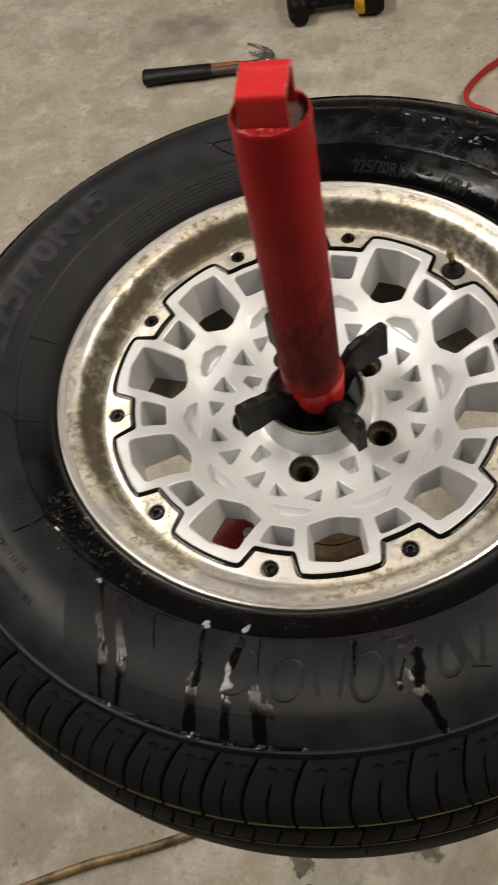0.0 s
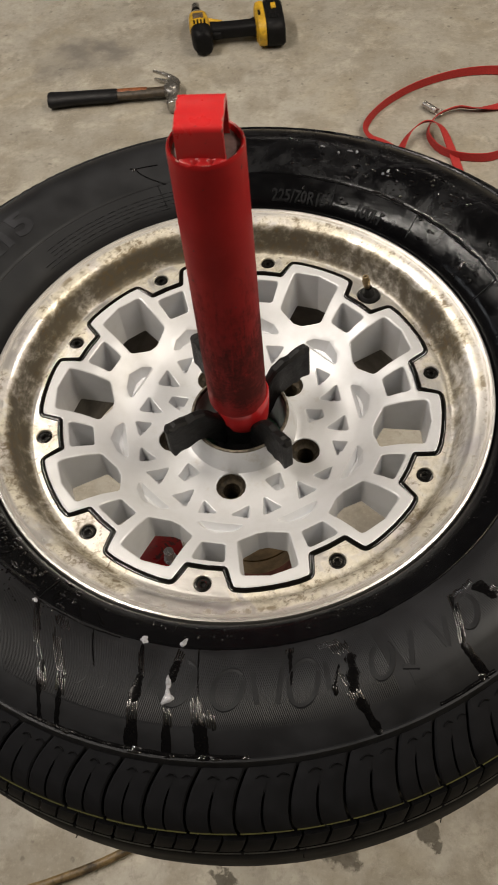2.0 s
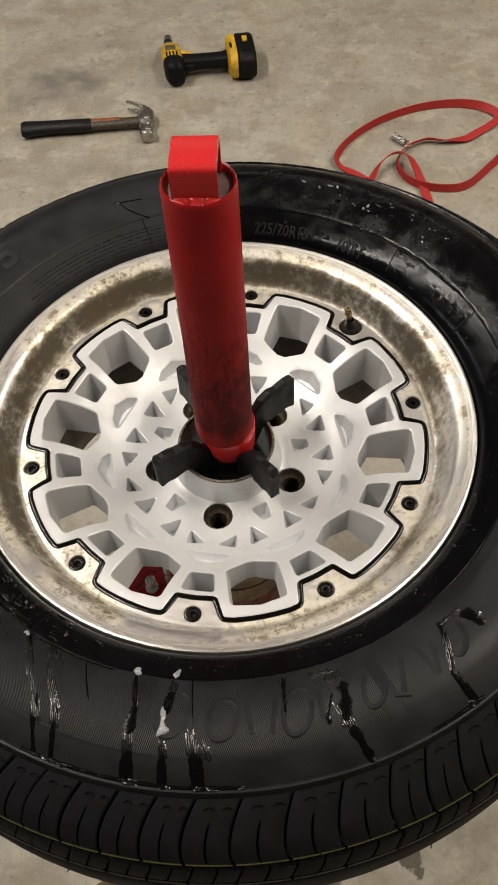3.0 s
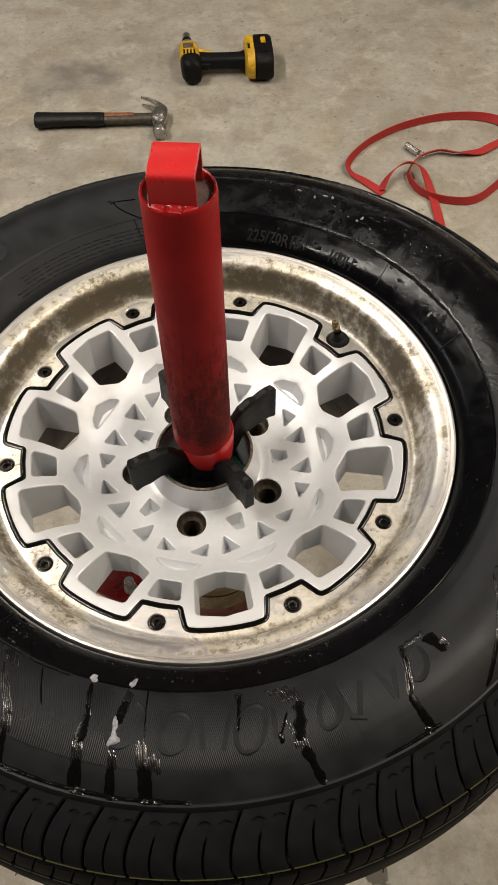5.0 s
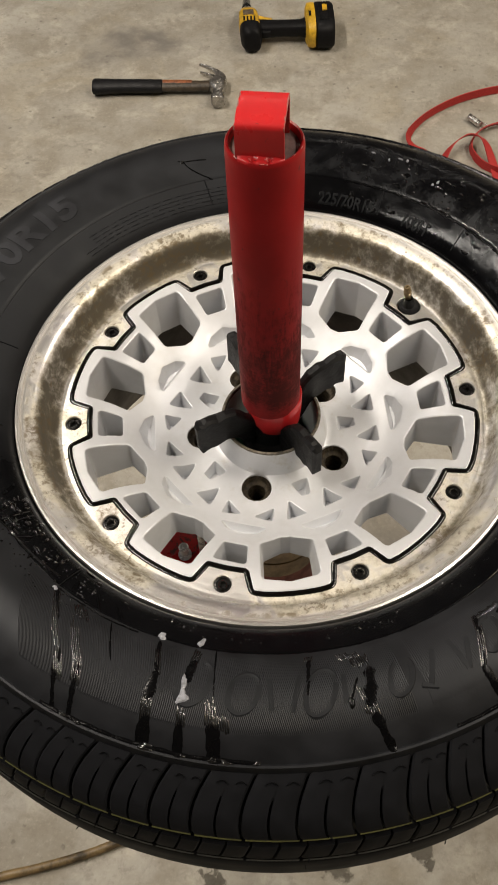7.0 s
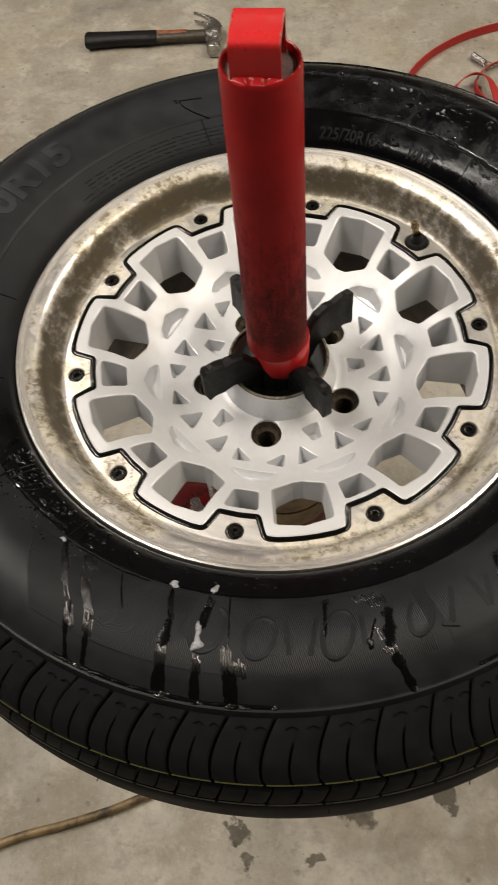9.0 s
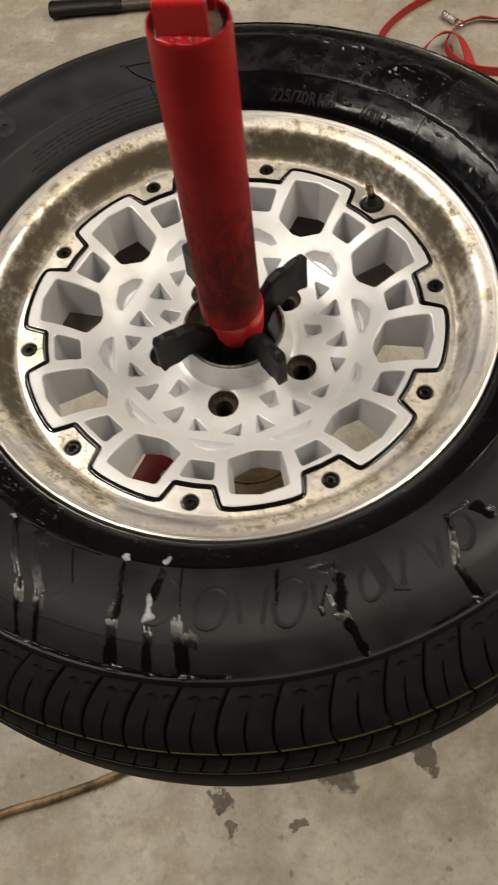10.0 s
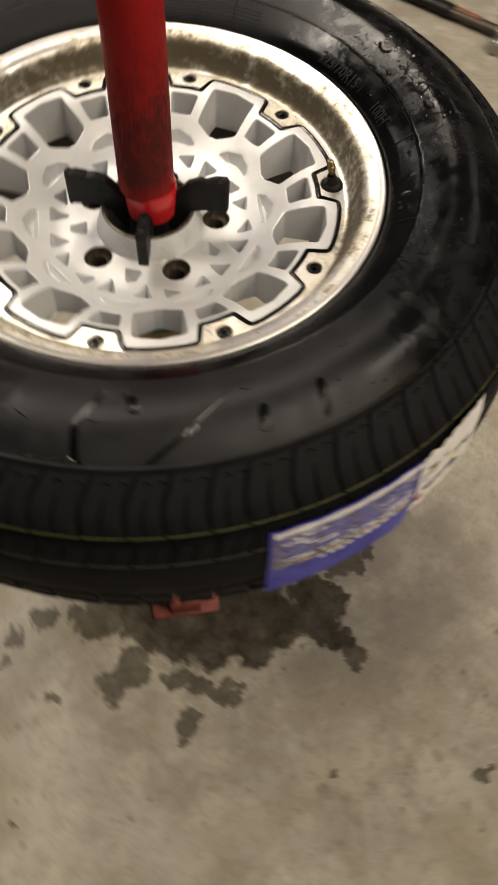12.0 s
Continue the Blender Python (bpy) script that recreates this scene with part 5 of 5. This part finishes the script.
def arm_mesh():
    """A moulded blade of the clamping star, pointing along +x from the axis."""
    bm = bmesh.new()
    rows = ((0.016, 0.0074, -0.034, 0.000), (0.024, 0.0074, -0.032, 0.0070), (0.030, 0.0072, -0.022, 0.0160), (0.036, 0.0074, -0.012, 0.0222), (0.040, 0.0068, -0.0085, 0.0240), (0.046, 0.0068, -0.0060, 0.0262),
            (0.052, 0.0064, -0.0065, 0.0258), (0.057, 0.0068, -0.0072, 0.0278), (0.062, 0.0064, -0.0058, 0.0285), (0.066, 0.0068, -0.0062, 0.0276), (0.0695, 0.0066, -0.0085, 0.0288), (0.0718, 0.0050, -0.0050, 0.0250))
    loops = []
    g = random.Random(8)
    for x, w, lo, hi in rows:
        w *= 0.68
        ring6 = ((x, -w, lo), (x, w, lo), (x, w, hi - 0.002), (x, w * 0.5, hi), (x, -w * 0.5, hi), (x, -w, hi - 0.002))
        loops.append([bm.verts.new((a + g.uniform(-0.0008, 0.0008), b + g.uniform(-0.0004, 0.0004), c + g.uniform(-0.0007, 0.0007))) for a, b, c in ring6])
    for a, b in zip(loops, loops[1:]):
        for k in range(6):
            bm.faces.new((a[k], a[(k + 1) % 6], b[(k + 1) % 6], b[k]))
    bm.faces.new(loops[0][::-1]), bm.faces.new(loops[-1])
    bmesh.ops.bevel(bm, geom=[e for e in bm.edges if e.calc_length() > 0.008], offset=0.0009, segments=1, affect="EDGES")
    return bm_mesh("clamp_arm", bm, M_BLACK, 18)


arm = arm_mesh()
for a, drop, reach in ((35, 0.0, 1.0), (124, 0.0, 1.0), (215, 0.0, 1.0), (306.5, 0.007, 0.95)):
    part("clamp_arm", arm, changer, "chipped black plastic arm", pose(0.0012, 0, PLANE - 0.0035 - drop, 0, 0, a) @ Matrix.Diagonal((reach, 1, 1, 1)))
part("clamp_hub", shell([(0.0, -0.055), (0.0260, -0.055), (0.0260, -0.034), (0.0225, -0.028), (0.0195, -0.024), (0.0195, 0.0), (0.0, 0.0)], M_BLACK, "clamp_hub", 48), changer, m=pose(0, 0, PLANE - 0.01))
part("centring_cone", shell([(0.0, -0.075), (0.036, -0.075), (0.036, -0.062), (0.024, -0.045), (0.0, -0.045)], M_GREEN, "centring_cone", 48), changer, "dark green centring cone", pose(0, 0, PLANE))
part("support_plate", shell([(0.0, -0.090), (0.084, -0.090), (0.088, -0.087), (0.088, -0.081), (0.085, -0.078), (0.0, -0.078)], M_GREEN, "support_plate", 64), changer,
     "green round plate under the wheel hub", pose(0, 0, PLANE))
part("plate_flange", shell([(0.0, 0.0), (0.046, 0.0), (0.050, 0.003), (0.050, 0.018), (0.046, 0.021), (0.0, 0.021)], M_RUST, "plate_flange", 48), changer, "brown rusty flange", pose(0, 0, PLANE - 0.111))
part("column_sleeve", shell([(0.0, 0.0), (0.047, 0.0), (0.0495, 0.002), (0.0495, 0.030), (0.0485, 0.031), (0.0485, 0.034), (0.0495, 0.035), (0.0495, 0.128)], M_RUST, "column_sleeve", 48), changer, "brown bare steel sleeve", pose(0, 0, 0.456))
part("column", turned("column", [(0.0, 0.0), (0.045, 0.0), (0.0465, 0.002), (0.0465, 0.478), (0.0, 0.478)], M_DULL, 48), changer, "dull red round column", pose(0, 0, 0.006))
part("base_plate", bm_mesh("base_plate", box_bm(0.16, 0.16, 0.008, 0.002), M_RED), changer, m=pose(0, 0, 0, 0, 0, 4))
bolt_foot = turned("foot_bolt", [(0.009, 0.0), (0.009, 0.004), (0.007, 0.005), (0.007, 0.010), (0.006, 0.011), (0.0, 0.011)], M_BOLT, 6)
for k, a in enumerate((-44, 76, 196)):
    leg = part("leg", bm_mesh("leg", box_bm(0.118, 0.045, 0.038, 0.003), M_DULL), changer, "red square tube leg", pose(*polar(0.082, a), 0.007, 0, 0, a))
    part("foot_plate", bm_mesh("foot_plate", box_bm(0.050, 0.098, 0.007, 0.002), M_DULL), changer, "red foot plate", pose(*polar(0.118, a), 0.0, 0, 0, a))
    for s in (-1, 1):
        p = polar(0.118, a) + polar(0.034 * s, a + 90)
        part("foot_bolt", bolt_foot, changer, "dark hexagon bolt", pose(p.x, p.y, 0.006))

part("lever_rod", turned("lever_rod", [(0.0, 0.0), (0.0042, 0.0), (0.0042, 0.086), (0.0034, 0.088), (0.0, 0.088)], M_ZINC, 16), changer, "bright steel lever rod", pose(-0.093, 0.050, PLANE - 0.392))
part("lever_plate", bm_mesh("lever_plate", box_bm(0.016, 0.005, 0.085, 0.0015), M_CHROME), changer, m=pose(-0.078, 0.054, PLANE - 0.392))
# bracket on the column with its pivot pin
part("bracket", bm_mesh("bracket", box_bm(0.150, 0.060, 0.010, 0.003), M_CHIP), changer, "chipped red pivot bracket", pose(-0.085, 0.040, 0.296, 0, 0, 155))
part("bracket_gusset", bm_mesh("bracket_gusset", box_bm(0.10, 0.008, 0.09, 0.002, taper=0.8), M_RED), changer, m=pose(-0.062, 0.029, 0.207, 0, 0, 155))
part("pivot_pin", turned("pivot_pin", [(0.0, 0.0), (0.0085, 0.0), (0.0085, 0.002), (0.0046, 0.003), (0.0046, 0.015), (0.0062, 0.0155), (0.0062, 0.021), (0.0050, 0.0225), (0.0, 0.0225)], M_ZINC, 24),
     changer, "bright zinc pivot bolt", pose(-0.115, 0.045, 0.306))


# ------------------------------------------------------------ claw hammer
hammer = thing("claw_hammer", (-0.523, 1.408, 0.0), "claw hammer with black grip lying on the floor", "hammer", turn=2.0)
hammer.scale = (1.06, 1.06, 1.06)


def oval_rod(rows, k=14):
    """Verts and faces of a lying rod along x: rows of (x, centre y, centre z, half y, half z)."""
    v, f = [], []
    for x, cy, cz, hy, hz in rows:
        v += [(x, cy + hy * math.cos(2 * math.pi * i / k), cz + hz * math.sin(2 * math.pi * i / k)) for i in range(k)]
    for i in range(len(rows) - 1):
        f += [(i * k + q, i * k + (q + 1) % k, (i + 1) * k + (q + 1) % k, (i + 1) * k + q) for q in range(k)]
    f += [tuple(range(k))[::-1], tuple((len(rows) - 1) * k + q for q in range(k))]
    return v, f


part("grip", mesh_of("grip", *oval_rod([(0.0, 0, 0.018, 0.006, 0.005), (0.002, 0, 0.018, 0.019, 0.014), (0.008, 0, 0.018, 0.0225, 0.0155), (0.018, 0, 0.018, 0.0215, 0.0150), (0.05, 0.001, 0.018, 0.0185, 0.0140),
                                       (0.10, 0.001, 0.018, 0.0175, 0.0135), (0.14, 0, 0.018, 0.0180, 0.0135), (0.158, 0, 0.018, 0.0170, 0.013), (0.160, 0, 0.018, 0.0150, 0.0115)]), M_GRIP, 50), hammer, "black rubber grip")
part("shaft", mesh_of("shaft", *oval_rod([(0.156, 0, 0.018, 0.0142, 0.0105), (0.19, 0, 0.018, 0.0138, 0.0102), (0.216, 0, 0.018, 0.0136, 0.0102), (0.246, 0, 0.018, 0.0130, 0.0102), (0.266, 0, 0.018, 0.0130, 0.0105)]), M_NECK, 50), hammer, "worn brown shaft")
part("shaft_band", mesh_of("shaft_band", *oval_rod([(0.159, 0.003, 0.0225, 0.0085, 0.0070), (0.162, 0.003, 0.0225, 0.0098, 0.0072), (0.19, 0.003, 0.0225, 0.0094, 0.0070), (0.224, 0.003, 0.0225, 0.0088, 0.0068), (0.227, 0.003, 0.0225, 0.0070, 0.0060)]), M_WOOD, 50), hammer, "worn orange strip on the shaft")


def hammer_head():
    k = 16

    def tube(rows, square=0.0):
        v, f = [], []
        for y, x, hx, hz, zc in rows:
            for i in range(k):
                c, s = math.cos(2 * math.pi * i / k), math.sin(2 * math.pi * i / k)
                c, s = math.copysign(abs(c) ** (1 - square), c), math.copysign(abs(s) ** (1 - square), s)
                v.append((x + hx * c, y, zc + hz * s))
        for i in range(len(rows) - 1):
            f += [(i * k + q, i * k + (q + 1) % k, (i + 1) * k + (q + 1) % k, (i + 1) * k + q) for q in range(k)]
        f += [tuple(range(k))[::-1], tuple((len(rows) - 1) * k + q for q in range(k))]
        return v, f

    body = tube([(0.026, 0.288, 0.0120, 0.0100, 0.018), (0.019, 0.285, 0.0185, 0.0140, 0.018), (0.006, 0.283, 0.0205, 0.0152, 0.018), (-0.010, 0.284, 0.0195, 0.0152, 0.018), (-0.017, 0.286, 0.0135, 0.0128, 0.018),
                 (-0.024, 0.287, 0.0105, 0.0105, 0.018), (-0.034, 0.288, 0.0105, 0.0105, 0.018), (-0.041, 0.288, 0.0125, 0.0125, 0.018), (-0.044, 0.288, 0.0158, 0.0158, 0.018), (-0.056, 0.288, 0.0162, 0.0162, 0.018), (-0.060, 0.288, 0.0140, 0.0140, 0.018)], 0.25)
    claws = []
    for s in (-1, 1):
        rows = []
        for i in range(9):
            t = i / 8
            y = 0.018 + 0.046 * t
            x = 0.290 - 0.052 * t * t + 0.004 * t
            rows.append((y, x, 0.0125 * (1 - 0.78 * t) + 0.0006, 0.0062 * (1 - 0.35 * t), 0.018 + s * (0.0056 + 0.0046 * t)))
        claws.append(tube(rows, 0.3))
    return mesh_of("head", *joined(body, *claws), M_STEEL, 40)


part("head", hammer_head(), hammer, "worn steel claw head")

# ---------------------------------------------------------- impact driver
driver = thing("impact_driver", (-0.165, 1.624, 0.0), "yellow and black cordless impact wrench on the floor", "power tool", turn=6.0)


def loft(rows, k=20, square=0.35, axis="x"):
    """Rounded-square sections: rows of (along, centre a, centre z, half a, half z)."""
    v, f = [], []
    for s, ca, cz, ha, hz in rows:
        for i in range(k):
            c, n = math.cos(2 * math.pi * i / k), math.sin(2 * math.pi * i / k)
            c, n = math.copysign(abs(c) ** (1 - square), c), math.copysign(abs(n) ** (1 - square), n)
            v.append((s, ca + ha * c, cz + hz * n) if axis == "x" else (ca + ha * c, s, cz + hz * n))
    for i in range(len(rows) - 1):
        f += [(i * k + q, i * k + (q + 1) % k, (i + 1) * k + (q + 1) % k, (i + 1) * k + q) for q in range(k)]
    f += [tuple(range(k))[::-1], tuple((len(rows) - 1) * k + q for q in range(k))]
    return v, f


Z = 0.034
part("motor_end", mesh_of("motor_end", *loft([(-0.052, 0.012, Z, 0.018, 0.020), (-0.047, 0.010, Z, 0.022, 0.029), (-0.030, 0.008, Z, 0.0265, 0.033), (-0.008, 0.007, Z, 0.0268, 0.033)], axis="y"), M_TOOL, 45), driver, "black motor end cap")
part("gear_case", mesh_of("gear_case", *loft([(-0.010, 0.007, Z, 0.0264, 0.0338), (0.030, 0.004, Z, 0.0258, 0.0320), (0.052, 0.003, Z, 0.0240, 0.0295), (0.060, 0.002, Z, 0.022, 0.024)], axis="y"), M_YELLOW, 45), driver, "yellow gear case")
for k in range(4):
    part("vent_rib", bm_mesh("vent_rib", box_bm(0.0042, 0.017, 0.002, 0.0006), M_TOOL), driver, m=pose(-0.008 + 0.0085 * k, -0.002, Z + 0.0325))
part("badge", bm_mesh("badge", box_bm(0.026, 0.022, 0.0016, 0.0005), M_BADGE), driver, "worn grey name plate", pose(0.003, 0.026, Z + 0.0316))
part("handle_line", bm_mesh("handle_line", box_bm(0.086, 0.0022, 0.003, 0.0008), M_YELLOW), driver, m=pose(0.098, 0.0165, Z + 0.0090, -35, 0, 0))
part("nose", mesh_of("nose", *loft([(0.058, 0.002, Z, 0.021, 0.022), (0.078, 0.001, Z, 0.0175, 0.018), (0.090, 0.0, Z, 0.0115, 0.0115)], square=0.05, axis="y"), M_CHROME, 45), driver, "grey metal nose")
part("socket", mesh_of("socket", *loft([(0.088, 0.0, Z, 0.0075, 0.0075), (0.096, 0.0, Z, 0.0075, 0.0075), (0.097, 0.0, Z, 0.0105, 0.0105), (0.124, 0.0, Z, 0.0105, 0.0105), (0.126, 0.0, Z, 0.009, 0.009)], square=0.0, axis="y"), M_STEEL, 45), driver, "worn steel socket")
part("socket_ring", mesh_of("socket_ring", *loft([(0.094, 0.0, Z, 0.0112, 0.0112), (0.095, 0.0, Z, 0.0120, 0.0120), (0.102, 0.0, Z, 0.0120, 0.0120), (0.103, 0.0, Z, 0.0112, 0.0112)], square=0.0, axis="y"), M_BOLT, 45), driver, "dark ring on the socket")
part("handle", mesh_of("handle", *loft([(0.020, 0.006, Z, 0.022, 0.019), (0.050, 0.004, Z, 0.0195, 0.0175), (0.090, 0.002, Z, 0.0185, 0.0170), (0.130, 0.000, Z, 0.0190, 0.0175), (0.150, 0.0, Z, 0.026, 0.022)]), M_TOOL, 45), driver, "black rubber handle")
part("handle_spine", mesh_of("handle_spine", *loft([(0.028, 0.031, Z + 0.004, 0.0075, 0.014), (0.045, 0.026, Z + 0.004, 0.0060, 0.012), (0.062, 0.023, Z + 0.004, 0.004, 0.010)]), M_YELLOW, 45), driver)
part("trigger", mesh_of("trigger", *loft([(0.030, -0.0175, Z, 0.006, 0.009), (0.045, -0.0205, Z, 0.006, 0.009), (0.056, -0.018, Z, 0.004, 0.008)]), M_TOOL, 45), driver)
part("battery_mount", mesh_of("battery_mount", *loft([(0.143, 0.004, Z + 0.004, 0.040, 0.032), (0.148, 0.004, Z + 0.004, 0.060, 0.037), (0.160, 0.004, Z + 0.004, 0.064, 0.038), (0.166, 0.004, Z + 0.004, 0.062, 0.037)]), M_YELLOW, 45), driver, "yellow battery mount")
part("battery", mesh_of("battery", *loft([(0.166, 0.003, Z + 0.004, 0.055, 0.036), (0.170, 0.003, Z + 0.004, 0.066, 0.038), (0.205, 0.002, Z + 0.004, 0.066, 0.038), (0.212, 0.002, Z + 0.004, 0.060, 0.034)]), M_TOOL, 45), driver, "black battery pack")
for k in range(4):
    part("battery_rib", bm_mesh("battery_rib", box_bm(0.0028, 0.078, 0.0022, 0.0007), M_TOOL), driver, m=pose(0.176 + 0.0072 * k, 0.002, Z + 0.0405))
part("mount_slot", bm_mesh("mount_slot", box_bm(0.006, 0.020, 0.002, 0.0006), M_TOOL), driver, m=pose(0.153, -0.008, Z + 0.0410))
part("battery_latch", bm_mesh("battery_latch", box_bm(0.012, 0.024, 0.004, 0.001), M_YELLOW), driver, m=pose(0.19, 0.012, Z + 0.0415))

# -------------------------------------------------------------- red strap
strap = thing("webbing_strap", (0.40, 1.30, 0.0), "red flat webbing strap looped on the floor", "strap")


def webbing(points, width):
    """A flat band on edge or flat along floor points (x, y, z, lean -1..1)."""
    pts = spline([p[:3] for p in points], 10)
    lean = spline([(p[3], 0, 0) for p in points], 10)
    v, f, n = [], [], len(pts)
    for i, p in enumerate(pts):
        d = (pts[min(i + 1, n - 1)] - pts[max(i - 1, 0)]).normalized()
        side = d.cross(Vector((0, 0, 1))).normalized()
        a = max(-1.0, min(1.0, lean[i].x)) * math.pi / 2
        across = side * math.cos(a) + Vector((0, 0, 1)) * math.sin(a)
        thick = across.cross(d).normalized() * 0.0011
        low = p - across * width / 2
        shift = Vector((0, 0, max(0.0, 0.0015 - min(low.z, (p + across * width / 2).z))))
        for s, t in ((-1, -1), (1, -1), (1, 1), (-1, 1)):
            v.append(p + across * (s * width / 2) + thick * t + shift - Vector((0.40, 1.30, 0)))
    for i in range(n - 1):
        f += [(4 * i + k, 4 * i + (k + 1) % 4, 4 * i + 4 + (k + 1) % 4, 4 * i + 4 + k) for k in range(4)]
    f += [(3, 2, 1, 0), tuple(4 * n - 4 + k for k in range(4))]
    return mesh_of("band", v, f, M_STRAP, 45)


loop = [(0.30, 1.165, 0.004, 0.05), (0.262, 1.205, 0.004, 0.0), (0.232, 1.232, 0.006, -0.3), (0.226, 1.262, 0.010, -0.7), (0.250, 1.306, 0.012, -0.95), (0.292, 1.352, 0.012, -1.0), (0.357, 1.398, 0.012, -1.0),
        (0.443, 1.432, 0.012, -1.0), (0.525, 1.440, 0.012, -0.9), (0.585, 1.425, 0.012, -0.7), (0.622, 1.390, 0.009, -0.3), (0.600, 1.360, 0.006, 0.0), (0.560, 1.330, 0.006, 0.05), (0.529, 1.310, 0.006, 0.0),
        (0.476, 1.302, 0.011, -0.45), (0.438, 1.308, 0.012, -0.55), (0.392, 1.286, 0.012, -0.6), (0.366, 1.245, 0.012, -0.8), (0.362, 1.205, 0.012, -1.0), (0.386, 1.160, 0.011, -1.0), (0.437, 1.135, 0.011, -1.0),
        (0.500, 1.137, 0.011, -0.9), (0.562, 1.195, 0.011, -0.8), (0.625, 1.270, 0.012, -0.8), (0.660, 1.340, 0.011, -0.7)]
part("band", webbing(loop, 0.0200), strap, "red woven band")
tail = [(0.293, 1.172, 0.004, 0.3), (0.318, 1.212, 0.022, 0.6), (0.354, 1.236, 0.032, 0.55), (0.386, 1.222, 0.030, 0.4), (0.404, 1.172, 0.012, 0.2), (0.415, 1.095, 0.004, 0.05), (0.418, 1.04, 0.004, 0.02)]
part("band_tail", webbing(tail, 0.0200), strap)
clip = sweep([(-0.036, 0.030, 0.010), (-0.020, 0.010, 0.010), (-0.012, 0.0, 0.010)], ring_section(0.0075, 12))
part("metal_end", mesh_of("metal_end", *clip, M_CHROME, 40), strap, "dull chrome metal end")
ring = [(-0.006 + 0.010 * math.cos(i * math.pi / 8), -0.004 + 0.010 * math.sin(i * math.pi / 8), 0.010) for i in range(16)]
part("end_ring", mesh_of("end_ring", *sweep(ring, ring_section(0.0018, 8), closed=True), M_CHROME, 60), strap)

# --------------------------------------------------------------- tan hose
hose = thing("hose", (-0.3, -0.27, 0.0), "dirty brown rubber hose lying on the floor", "hose")
line = spline([(-0.95, -0.62, 0.0060), (-0.70, -0.46, 0.0060), (-0.52, -0.365, 0.0060), (-0.375, -0.304, 0.0060), (-0.300, -0.281, 0.0060), (-0.230, -0.256, 0.0060), (-0.149, -0.217, 0.0060), (-0.082, -0.181, 0.0060),
               (-0.03, -0.145, 0.0060), (0.06, -0.11, 0.0060)], 12)
part("hose_line", mesh_of("hose_line", *sweep([p - Vector((-0.3, -0.27, 0)) for p in line], ring_section(0.0060, 14)), M_HOSE, 70), hose)
